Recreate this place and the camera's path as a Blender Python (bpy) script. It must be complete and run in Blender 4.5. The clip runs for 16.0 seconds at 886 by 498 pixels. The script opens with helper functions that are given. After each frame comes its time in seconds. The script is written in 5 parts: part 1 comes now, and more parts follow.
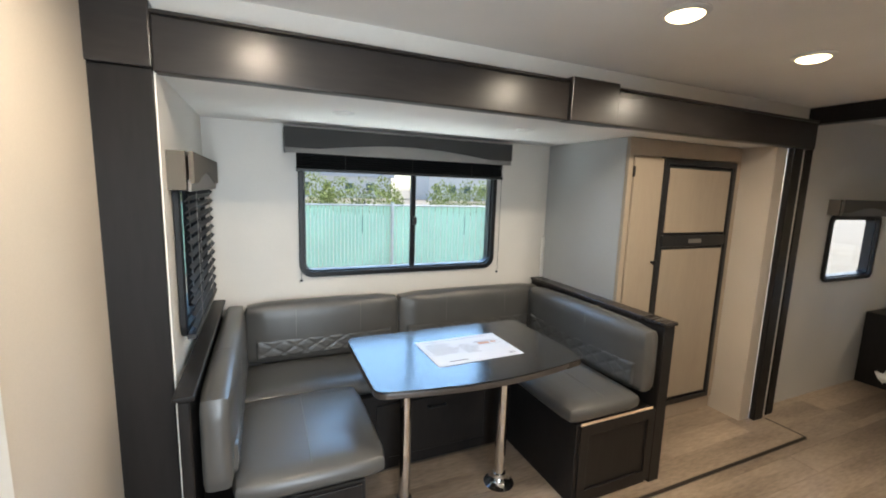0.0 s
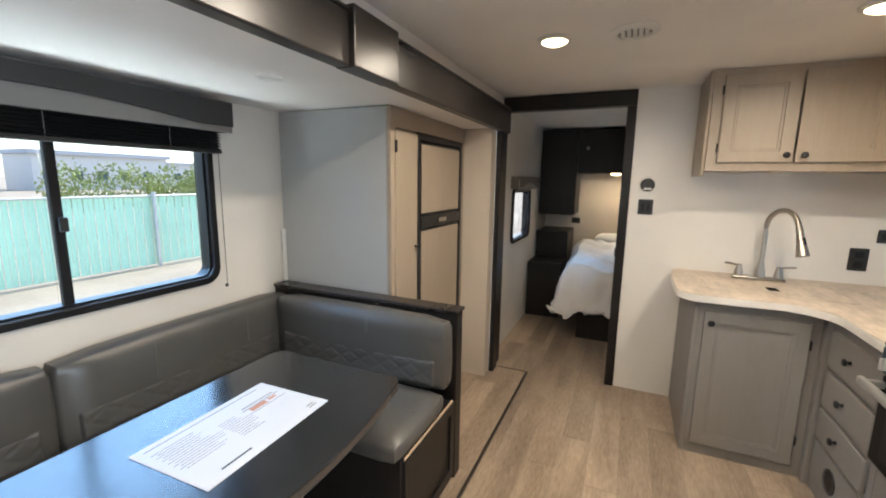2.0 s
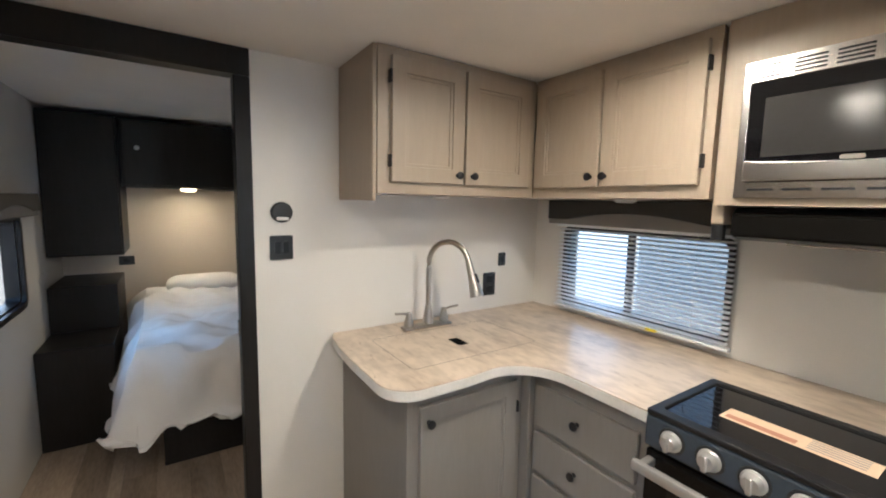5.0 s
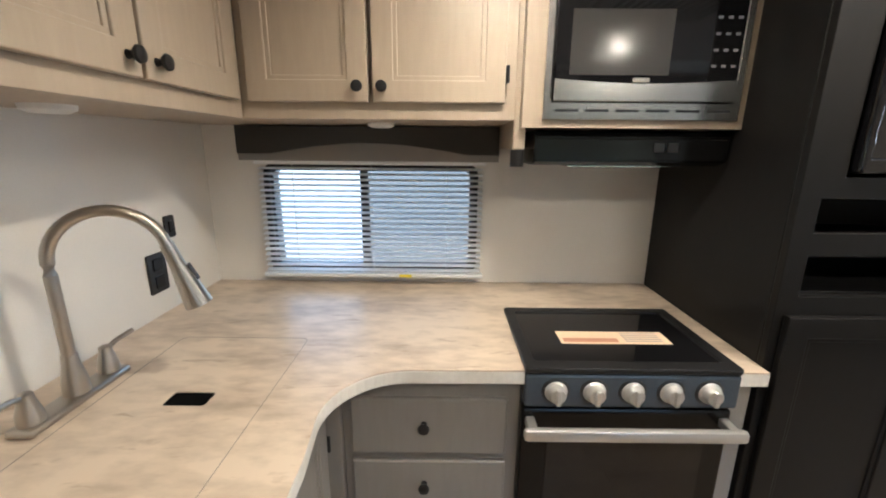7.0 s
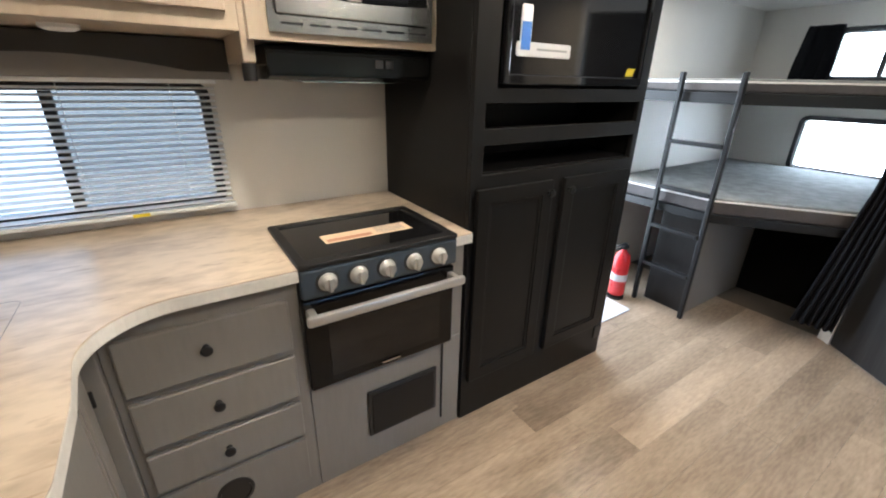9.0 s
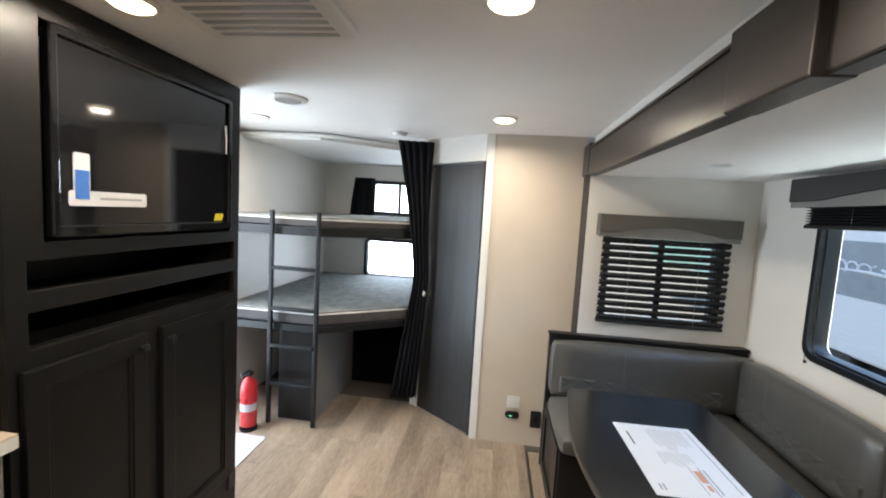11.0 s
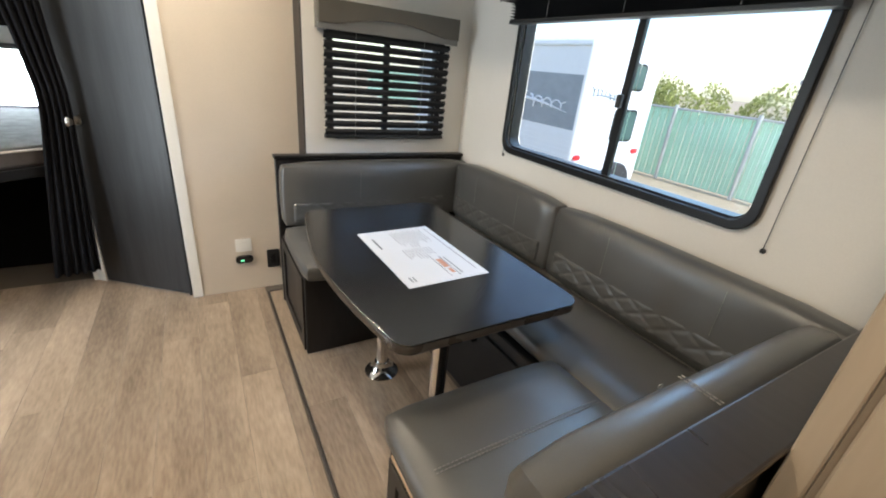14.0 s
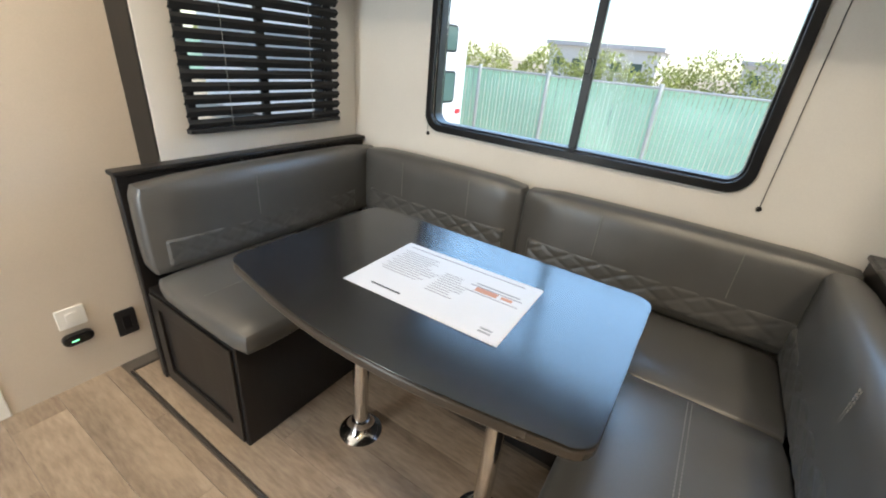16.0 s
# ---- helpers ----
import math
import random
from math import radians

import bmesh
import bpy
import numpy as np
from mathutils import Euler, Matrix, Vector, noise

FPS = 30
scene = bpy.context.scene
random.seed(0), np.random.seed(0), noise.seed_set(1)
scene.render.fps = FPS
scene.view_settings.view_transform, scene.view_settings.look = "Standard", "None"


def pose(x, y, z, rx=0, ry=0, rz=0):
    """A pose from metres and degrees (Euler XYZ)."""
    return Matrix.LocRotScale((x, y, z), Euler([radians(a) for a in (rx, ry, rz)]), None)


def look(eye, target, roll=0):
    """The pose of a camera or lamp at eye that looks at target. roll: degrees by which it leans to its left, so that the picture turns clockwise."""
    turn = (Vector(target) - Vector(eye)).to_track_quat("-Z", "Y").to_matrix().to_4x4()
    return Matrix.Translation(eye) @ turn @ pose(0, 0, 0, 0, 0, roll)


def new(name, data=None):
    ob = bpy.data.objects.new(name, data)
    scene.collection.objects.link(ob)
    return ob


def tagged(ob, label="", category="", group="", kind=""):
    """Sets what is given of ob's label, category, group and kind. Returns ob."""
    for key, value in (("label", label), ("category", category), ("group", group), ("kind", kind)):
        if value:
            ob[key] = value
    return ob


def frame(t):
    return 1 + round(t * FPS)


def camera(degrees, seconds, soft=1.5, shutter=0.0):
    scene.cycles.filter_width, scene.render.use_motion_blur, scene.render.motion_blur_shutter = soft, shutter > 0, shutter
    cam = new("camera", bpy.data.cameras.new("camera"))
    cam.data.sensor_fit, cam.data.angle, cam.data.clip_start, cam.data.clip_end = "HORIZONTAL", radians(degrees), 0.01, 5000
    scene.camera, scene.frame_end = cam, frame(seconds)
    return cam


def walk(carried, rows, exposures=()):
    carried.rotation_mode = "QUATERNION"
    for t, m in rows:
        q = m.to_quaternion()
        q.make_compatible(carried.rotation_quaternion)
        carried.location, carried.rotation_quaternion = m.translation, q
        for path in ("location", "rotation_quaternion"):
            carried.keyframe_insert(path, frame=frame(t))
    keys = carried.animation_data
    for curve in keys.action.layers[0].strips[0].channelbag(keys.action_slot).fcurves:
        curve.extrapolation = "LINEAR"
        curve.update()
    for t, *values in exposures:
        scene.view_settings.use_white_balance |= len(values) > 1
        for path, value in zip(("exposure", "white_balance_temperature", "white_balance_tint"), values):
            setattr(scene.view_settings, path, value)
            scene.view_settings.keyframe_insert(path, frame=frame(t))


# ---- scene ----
cam = camera(94.2, 16.0, soft=2.0)
PATH = [
    (0, (0.822, 0.516, 1.490), (1.615, 2.330, 1.200), 1.8),
    (0.5, (0.837, 0.707, 1.467), (1.819, 2.416, 1.130), 1.5),
    (1, (0.89, 0.937, 1.466), (2.083, 2.505, 1.118), 1.5),
    (1.5, (0.905, 1.12, 1.461), (2.481, 2.306, 1.129), 0.8),
    (2, (0.93, 1.188, 1.456), (2.733, 1.988, 1.127), 0.9),
    (2.5, (1.086, 1.245, 1.457), (2.978, 1.83, 1.175), 0.9),
    (3, (1.302, 1.315, 1.484), (3.253, 1.709, 1.29), 0.8),
    (3.5, (1.509, 1.431, 1.498), (3.501, 1.424, 1.317), 0.3),
    (3.7, (1.579, 1.47, 1.51), (3.563, 1.31, 1.318), 0.1),
    (5.8, (2.568, 1.385, 1.498), (3.808, -0.171, 1.291), 1.4),
    (6, (2.624, 1.311, 1.504), (3.732, -0.341, 1.299), 1.2),
    (6.5, (2.83, 1.228, 1.493), (3.416, -0.667, 1.233), 1.7),
    (7, (3.059, 1.246, 1.46), (3.066, -0.693, 0.972), 0.5),
    (7.5, (3.17, 1.326, 1.412), (2.993, -0.52, 0.665), 1.2),
    (8, (3.179, 1.388, 1.377), (3.001, -0.378, 0.456), 0.5),
    (8.5, (3.113, 1.419, 1.353), (2.654, -0.28, 0.403), 0.7),
    (9, (3.096, 1.412, 1.414), (2.067, -0.127, 0.656), 1.3),
    (9.5, (3.132, 1.414, 1.471), (1.686, 0.113, 1.005), 2.1),
    (10, (3.141, 1.434, 1.503), (1.426, 0.441, 1.236), 3.2),
    (10.2, (3.134, 1.463, 1.525), (1.347, 0.596, 1.286), 3.3),
    (12.3, (3.083, 1.516, 1.542), (1.166, 2.034, 1.306), 3.3),
    (12.5, (3.084, 1.569, 1.519), (1.183, 2.126, 1.243), 3.7),
    (13, (3.061, 1.509, 1.463), (1.236, 2.188, 1.008), 4.9),
    (13.5, (2.989, 1.526, 1.401), (1.263, 2.292, 0.741), 5.3),
    (14, (2.81, 1.542, 1.337), (1.251, 2.505, 0.536), 5.9),
    (14.5, (2.676, 1.52, 1.299), (1.348, 2.737, 0.431), 5.2),
    (15, (2.522, 1.397, 1.315), (1.414, 2.812, 0.439), 3.2),
    (15.5, (2.364, 1.335, 1.301), (1.36, 2.831, 0.432), 4.2),
    (16, (2.14, 1.367, 1.29), (1.198, 2.905, 0.425), 5.6),
]
walk(cam, [(t, look(eye, target, roll)) for t, eye, target, roll in PATH], exposures=[(0, 0.68, 6100, 8), (3, 0.85, 5780, 9), (6.2, 0.70, 5500, 8), (7.2, 0.78, 5700, 8), (9.5, 0.73, 5800, 8), (12.5, 0.49, 6120, 8), (14, 0.62, 6250, 8), (16, 0.70, 6400, 8)])

# ---- world, sun, large lights ----
world = bpy.data.worlds.new("sky")
scene.world = world
world.use_nodes = True
wn = world.node_tree.nodes
sky = wn.new("ShaderNodeTexSky")
sky.sky_type = "NISHITA"
sky.sun_disc = False
sky.sun_elevation = radians(47)
SUN_WAY = Vector((-0.68, -0.05, -0.73)).normalized()
sky.sun_rotation = math.atan2(-SUN_WAY.x, -SUN_WAY.y)
wn["Background"].inputs["Strength"].default_value = 0.26
world.node_tree.links.new(sky.outputs[0], wn["Background"].inputs["Color"])
sun = new("sun", bpy.data.lights.new("sun", "SUN"))
sun.data.energy, sun.data.angle, sun.data.color = 4.0, radians(0.6), (1.0, 0.95, 0.87)
sun.rotation_euler = SUN_WAY.to_track_quat("-Z", "Y").to_euler()


def daylight(name, m, sx, sy, watts, colour=(0.86, 0.94, 1.0)):
    """An added area lamp standing in for daylight from outside."""
    lamp = bpy.data.lights.new(name, "AREA")
    lamp.shape, lamp.size, lamp.size_y, lamp.energy, lamp.color = "RECTANGLE", sx, sy, watts, colour
    ob = new(name, lamp)
    ob.matrix_world = m
    return ob


# added blue panel high outside, out of view: sky fill and tabletop reflection
daylight("sky_fill_dinette", look((1.9, 8.5, 5.0), (1.64, 2.3, 1.0)), 9.0, 4.2, 420, (0.36, 0.64, 1.0))
# added lamp hidden below the sill, standing in for sunlit ground, brightens the slide-out ceiling
daylight("ground_bounce_fill", look((1.64, 3.27, 0.55), (1.64, 1.9, 1.9)), 1.3, 0.3, 13, (0.92, 1.0, 0.96))
daylight("daylight_kitchen", look((3.35, -0.5, 1.17), (3.35, 3, 1.0)), 0.85, 0.42, 0.8, (0.5, 0.76, 1.0))
daylight("daylight_entry", look((0.92, -0.5, 0.98), (0.92, 3, 0.5)), 0.62, 1.8, 26)
daylight("daylight_bunk_low", look((-1.4, 0.4, 0.98), (2, 0.6, 0.6)), 0.6, 0.4, 6.5)
daylight("daylight_bunk_top", look((-1.4, 0.45, 1.65), (2, 0.6, 1.4)), 0.6, 0.34, 3.6)


# ---- materials ----
def material(name, base, rough=0.5, metal=0.0, vary=0.12, scale=6.0, fine=90.0, bump=0.05, stretch=(1, 1, 1), coat=0.0, rough_vary=0.1, pieces=0.0, second=None, spec=0.5):
    m = bpy.data.materials.new(name)
    m.use_nodes = True
    t = m.node_tree
    n, l = t.nodes, t.links
    b = n["Principled BSDF"]
    co = n.new("ShaderNodeTexCoord")
    mp = n.new("ShaderNodeMapping")
    mp.inputs["Scale"].default_value = stretch
    l.new(co.outputs["Object"], mp.inputs["Vector"])
    vec = mp.outputs["Vector"]
    info = None
    if pieces:
        info = n.new("ShaderNodeObjectInfo")
        add = n.new("ShaderNodeVectorMath")
        add.operation = "MULTIPLY_ADD"
        l.new(info.outputs["Random"], add.inputs[0])
        add.inputs[1].default_value = (37, 53, 11)
        l.new(vec, add.inputs[2])
        vec = add.outputs[0]
    big, small = n.new("ShaderNodeTexNoise"), n.new("ShaderNodeTexNoise")
    for q, s, d in ((big, scale, 4), (small, fine, 3)):
        q.inputs["Scale"].default_value, q.inputs["Detail"].default_value = s, d
        l.new(vec, q.inputs["Vector"])
    mixf = n.new("ShaderNodeMath")
    mixf.operation = "MULTIPLY_ADD"
    l.new(small.outputs["Fac"], mixf.inputs[0])
    mixf.inputs[1].default_value = 0.35
    half = n.new("ShaderNodeMath")
    half.operation = "MULTIPLY"
    half.inputs[1].default_value = 0.65
    l.new(big.outputs["Fac"], half.inputs[0])
    l.new(half.outputs[0], mixf.inputs[2])
    ramp = n.new("ShaderNodeValToRGB")
    ramp.color_ramp.elements[0].position, ramp.color_ramp.elements[1].position = 0.3, 0.7
    lo = second or tuple(c * (1 - vary) for c in base)
    hi = tuple(min(1, c * (1 + vary)) for c in base)
    ramp.color_ramp.elements[0].color, ramp.color_ramp.elements[1].color = (*lo, 1), (*hi, 1)
    l.new(mixf.outputs[0], ramp.inputs[0])
    col = ramp.outputs[0]
    if pieces:
        hsv = n.new("ShaderNodeHueSaturation")
        mr = n.new("ShaderNodeMapRange")
        mr.inputs["To Min"].default_value, mr.inputs["To Max"].default_value = 1 - pieces, 1 + pieces
        l.new(info.outputs["Random"], mr.inputs[0])
        l.new(mr.outputs[0], hsv.inputs["Value"])
        l.new(col, hsv.inputs["Color"])
        col = hsv.outputs[0]
    l.new(col, b.inputs["Base Color"])
    rr = n.new("ShaderNodeMapRange")
    rr.inputs["To Min"].default_value, rr.inputs["To Max"].default_value = max(0.02, rough - rough_vary), min(1, rough + rough_vary)
    l.new(big.outputs["Fac"], rr.inputs[0])
    l.new(rr.outputs[0], b.inputs["Roughness"])
    b.inputs["Metallic"].default_value = metal
    b.inputs["Coat Weight"].default_value = coat
    b.inputs["Specular IOR Level"].default_value = spec
    if bump:
        bp = n.new("ShaderNodeBump")
        bp.inputs["Strength"].default_value, bp.inputs["Distance"].default_value = bump, 0.004
        l.new(mixf.outputs[0], bp.inputs["Height"])
        l.new(bp.outputs[0], b.inputs["Normal"])
    return m


def glowing(name, colour, strength):
    m = bpy.data.materials.new(name)
    m.use_nodes = True
    b = m.node_tree.nodes["Principled BSDF"]
    b.inputs["Base Color"].default_value = (0.8, 0.8, 0.8, 1)
    b.inputs["Emission Color"].default_value = (*colour, 1)
    b.inputs["Emission Strength"].default_value = strength
    return m


def clear_glass(name, tint=(1, 1, 1)):
    m = bpy.data.materials.new(name)
    m.use_nodes = True
    t = m.node_tree
    b = t.nodes["Principled BSDF"]
    b.inputs["Base Color"].default_value = (*tint, 1)
    b.inputs["Transmission Weight"].default_value = 1
    b.inputs["Roughness"].default_value, b.inputs["IOR"].default_value = 0.0, 1.12
    return m


WALL = material("wall_panel", (0.71, 0.68, 0.63), 0.45, vary=0.05, scale=3, fine=220, bump=0.03)
WALL_WARM = material("wall_panel_beige", (0.56, 0.49, 0.41), 0.42, vary=0.06, scale=3, fine=200, bump=0.03)
WALL_COOL = material("glossy_side_panel", (0.43, 0.44, 0.44), 0.26, rough_vary=0.01, vary=0.03, scale=3, fine=200, bump=0.02)
CEIL = material("ceiling_panel", (0.82, 0.80, 0.77), 0.6, vary=0.04, scale=4, fine=300, bump=0.04)
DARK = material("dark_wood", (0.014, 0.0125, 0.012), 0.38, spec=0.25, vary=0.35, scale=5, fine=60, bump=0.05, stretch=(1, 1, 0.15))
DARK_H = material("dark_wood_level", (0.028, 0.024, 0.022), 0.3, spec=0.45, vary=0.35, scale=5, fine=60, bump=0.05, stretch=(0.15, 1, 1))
CHAR = material("charcoal_cabinet", (0.008, 0.0076, 0.0076), 0.4, spec=0.22, vary=0.2, scale=5, fine=80, bump=0.04, stretch=(1, 1, 0.2))
DOORW = material("dark_grained_door", (0.022, 0.0215, 0.022), 0.36, spec=0.4, vary=0.55, scale=9, fine=120, bump=0.08, stretch=(1.6, 1.6, 0.07))
TAUPE = material("taupe_cabinet", (0.36, 0.295, 0.225), 0.42, vary=0.1, scale=4, fine=70, bump=0.06, stretch=(1, 1, 0.12))
TAUPE_DK = material("brown_edge_strip", (0.035, 0.027, 0.021), 0.45)
GREY_CAB = material("grey_base_cabinet", (0.225, 0.207, 0.187), 0.45, vary=0.09, scale=4, fine=70, bump=0.05, stretch=(1, 1, 0.15))
FLOORB = material("floor_joint", (0.10, 0.085, 0.07), 0.7)
PLANK = material("vinyl_plank", (0.35, 0.272, 0.20), 0.33, vary=0.30, scale=2.4, fine=34, bump=0.08, stretch=(0.55, 2.6, 1), pieces=0.11, second=(0.16, 0.118, 0.084))
VINYL = material("grey_vinyl", (0.076, 0.074, 0.070), 0.35, spec=0.7, vary=0.12, scale=9, fine=320, bump=0.12, rough_vary=0.06)
VINYL_TAUPE = material("taupe_vinyl", (0.125, 0.115, 0.104), 0.42, vary=0.1, scale=9, fine=320, bump=0.1)
STITCH = material("pale_thread", (0.21, 0.20, 0.19), 0.7, bump=0)
TABLE = material("black_laminate", (0.012, 0.0115, 0.0115), 0.2, spec=0.8, vary=0.2, scale=8, fine=200, bump=0, rough_vary=0.01)
EDGE = material("bronze_edge_band", (0.05, 0.042, 0.036), 0.3)
CHROME = material("chrome", (0.72, 0.71, 0.69), 0.12, metal=1, vary=0.03, bump=0, rough_vary=0.04)
NICKEL = material("brushed_nickel", (0.44, 0.41, 0.365), 0.33, metal=1, vary=0.06, fine=300, bump=0.02)
STEEL = material("stainless_steel", (0.62, 0.61, 0.59), 0.24, metal=1, vary=0.05, fine=260, bump=0.02, stretch=(0.1, 1, 1))
BLACKM = material("black_metal", (0.011, 0.011, 0.012), 0.42, spec=0.35, vary=0.2)
BLACKP = material("black_plastic", (0.014, 0.014, 0.015), 0.4, vary=0.15, bump=0.02)
GLOSS = material("black_glass", (0.006, 0.006, 0.007), 0.06, vary=0.1, bump=0, rough_vary=0.02)
OVENG = material("oven_glass", (0.005, 0.005, 0.005), 0.15, spec=0.25, vary=0.1, bump=0, rough_vary=0.03)
WINDG = material("grey_display", (0.035, 0.034, 0.033), 0.15, vary=0.05, bump=0)
# near-black that paints the darkness of recesses
SHADE_BLACK = material("recess_shade_black", (0.003, 0.003, 0.003), 0.9, spec=0.05, bump=0)
SATIN = material("satin_silver", (0.58, 0.57, 0.55), 0.3, metal=0.7, vary=0.04, bump=0)
PANELD = material("dark_control_panel", (0.045, 0.058, 0.075), 0.22, bump=0)
WHITEP = material("white_plastic", (0.74, 0.73, 0.70), 0.4, vary=0.04, bump=0.01)
PAPER = material("printed_paper", (0.52, 0.52, 0.535), 0.7, vary=0.03, fine=300, bump=0.02)
INK = material("grey_ink", (0.24, 0.24, 0.25), 0.7, bump=0)
INK_DARK = material("black_ink", (0.03, 0.03, 0.03), 0.7, bump=0)
INK_RED = material("rust_ink", (0.42, 0.20, 0.13), 0.7, bump=0)
INK_TAN = material("tan_card", (0.70, 0.52, 0.36), 0.6, bump=0)
BLUE = material("blue_print", (0.04, 0.13, 0.42), 0.5, bump=0)
YELLOW = material("yellow_sticker", (0.75, 0.62, 0.03), 0.5, bump=0)
RED = material("red_enamel", (0.55, 0.025, 0.03), 0.3, bump=0.01)
STONE = material("travertine_laminate", (0.60, 0.50, 0.392), 0.34, vary=0.08, scale=6, fine=19, bump=0.01, stretch=(0.9, 1.9, 1), second=(0.36, 0.285, 0.215))
for node in STONE.node_tree.nodes:
    if node.type == "VALTORGB":
        node.color_ramp.elements[0].position, node.color_ramp.elements[1].position = 0.29, 0.58
fn, fl_ = STONE.node_tree.nodes, STONE.node_tree.links
fleck_map, fleck, fleck_ramp, fleck_mix = fn.new("ShaderNodeMapping"), fn.new("ShaderNodeTexNoise"), fn.new("ShaderNodeValToRGB"), fn.new("ShaderNodeMix")
fleck_map.inputs["Scale"].default_value = (9, 34, 1)
fleck_map.inputs["Rotation"].default_value = (0, 0, 0.25)
fleck.inputs["Scale"].default_value, fleck.inputs["Detail"].default_value, fleck.inputs["Distortion"].default_value = 1.0, 6, 0.6
fleck_ramp.color_ramp.elements[0].position, fleck_ramp.color_ramp.elements[1].position = 0.62, 0.76
fleck_mix.data_type = "RGBA"
fleck_mix.inputs["B"].default_value = (0.35, 0.26, 0.185, 1)
fl_.new(fn["Texture Coordinate"].outputs["Object"], fleck_map.inputs["Vector"])
fl_.new(fleck_map.outputs[0], fleck.inputs["Vector"])
fl_.new(fleck.outputs["Fac"], fleck_ramp.inputs[0])
fl_.new(fleck_ramp.outputs[0], fleck_mix.inputs["Factor"])
stone_base = fn["Principled BSDF"].inputs["Base Color"]
fl_.new(stone_base.links[0].from_socket, fleck_mix.inputs["A"])
fl_.new(fleck_mix.outputs["Result"], stone_base)
STONE_EDGE = material("pale_counter_edge", (0.70, 0.67, 0.62), 0.4, vary=0.12, scale=9, fine=80)
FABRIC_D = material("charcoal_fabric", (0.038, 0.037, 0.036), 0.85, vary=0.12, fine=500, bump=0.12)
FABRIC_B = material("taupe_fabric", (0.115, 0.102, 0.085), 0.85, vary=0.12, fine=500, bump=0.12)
FABRIC_L = material("grey_fabric", (0.21, 0.20, 0.19), 0.85, vary=0.1, fine=500, bump=0.12)
BLINDM = material("black_pleated_fabric", (0.012, 0.012, 0.013), 0.75, vary=0.2, fine=400, bump=0.05)
# translucent cloth, its base greyed up to paint daylight glowing through the pleats
SHEER_LIT = material("sheer_lit_fabric", (0.17, 0.175, 0.155), 0.8)
sn, sl_ = SHEER_LIT.node_tree.nodes, SHEER_LIT.node_tree.links
through_light = sn.new("ShaderNodeBsdfTranslucent")
through_light.inputs["Color"].default_value = (0.8, 0.82, 0.74, 1)
blend = sn.new("ShaderNodeMixShader")
blend.inputs[0].default_value = 0.45
sl_.new(sn["Principled BSDF"].outputs[0], blend.inputs[1])
sl_.new(through_light.outputs[0], blend.inputs[2])
sl_.new(blend.outputs[0], sn["Material Output"].inputs["Surface"])
SCREEN = material("insect_screen", (0.05, 0.055, 0.06), 0.8, bump=0)
scn, scl = SCREEN.node_tree.nodes, SCREEN.node_tree.links
open_mesh = scn.new("ShaderNodeBsdfTransparent")
weave = scn.new("ShaderNodeMixShader")
weave.inputs[0].default_value = 0.55
scl.new(scn["Principled BSDF"].outputs[0], weave.inputs[1])
scl.new(open_mesh.outputs[0], weave.inputs[2])
scl.new(weave.outputs[0], scn["Material Output"].inputs["Surface"])
SLATM = material("white_blind_slat", (0.74, 0.76, 0.78), 0.35, vary=0.03, bump=0)
CURT = material("black_curtain_cloth", (0.008, 0.008, 0.010), 0.85, spec=0.15, vary=0.2, fine=500, bump=0.1)
LINEN = material("white_comforter", (0.72, 0.69, 0.66), 0.85, vary=0.06, scale=5, fine=260, bump=0.12)
MATTR = material("grey_mattress_ticking", (0.20, 0.205, 0.20), 0.85, vary=0.4, scale=14, fine=120, bump=0.1)
MATTE = material("mattress_border", (0.075, 0.068, 0.068), 0.8, vary=0.2, scale=14)
BULB = glowing("lamp_lens", (1.0, 0.70, 0.36), 7.0)
GLASS = clear_glass("window_glass")
GASKET = material("window_frame_black", (0.009, 0.009, 0.01), 0.35, spec=0.3, vary=0.15, bump=0.02)


# ---- helpers for building ----
def box(bm, x0, x1, y0, y1, z0, z1, bevel=0.003, seg=1):
    made = bmesh.ops.create_cube(bm, size=1)["verts"]
    for v in made:
        v.co = Vector(((x0 + x1) / 2 + v.co.x * (x1 - x0), (y0 + y1) / 2 + v.co.y * (y1 - y0), (z0 + z1) / 2 + v.co.z * (z1 - z0)))
    if bevel:
        edges = list({e for v in made for e in v.link_edges})
        bmesh.ops.bevel(bm, geom=edges, offset=min(bevel, 0.45 * min(x1 - x0, y1 - y0, z1 - z0)), segments=seg, profile=0.5, affect="EDGES")
    return bm


def rod(bm, a, b, r, r2=None, seg=16, caps=True):
    a, b = Vector(a), Vector(b)
    m = Matrix.Translation((a + b) / 2) @ (b - a).to_track_quat("Z", "Y").to_matrix().to_4x4()
    bmesh.ops.create_cone(bm, cap_ends=caps, segments=seg, radius1=r, radius2=r if r2 is None else r2, depth=(b - a).length, matrix=m)
    return bm


def turned(bm, profile, m, seg=28):
    """A lathe-turned solid: (radius, height) pairs about the z of m."""
    rings = []
    for r, h in profile:
        rings.append([bm.verts.new(m @ Vector((r * math.cos(2 * math.pi * i / seg), r * math.sin(2 * math.pi * i / seg), h))) for i in range(seg)])
    for p, q in zip(rings, rings[1:]):
        for i in range(seg):
            bm.faces.new((p[i], p[(i + 1) % seg], q[(i + 1) % seg], q[i]))
    bm.faces.new(rings[0][::-1])
    bm.faces.new(rings[-1])
    return bm


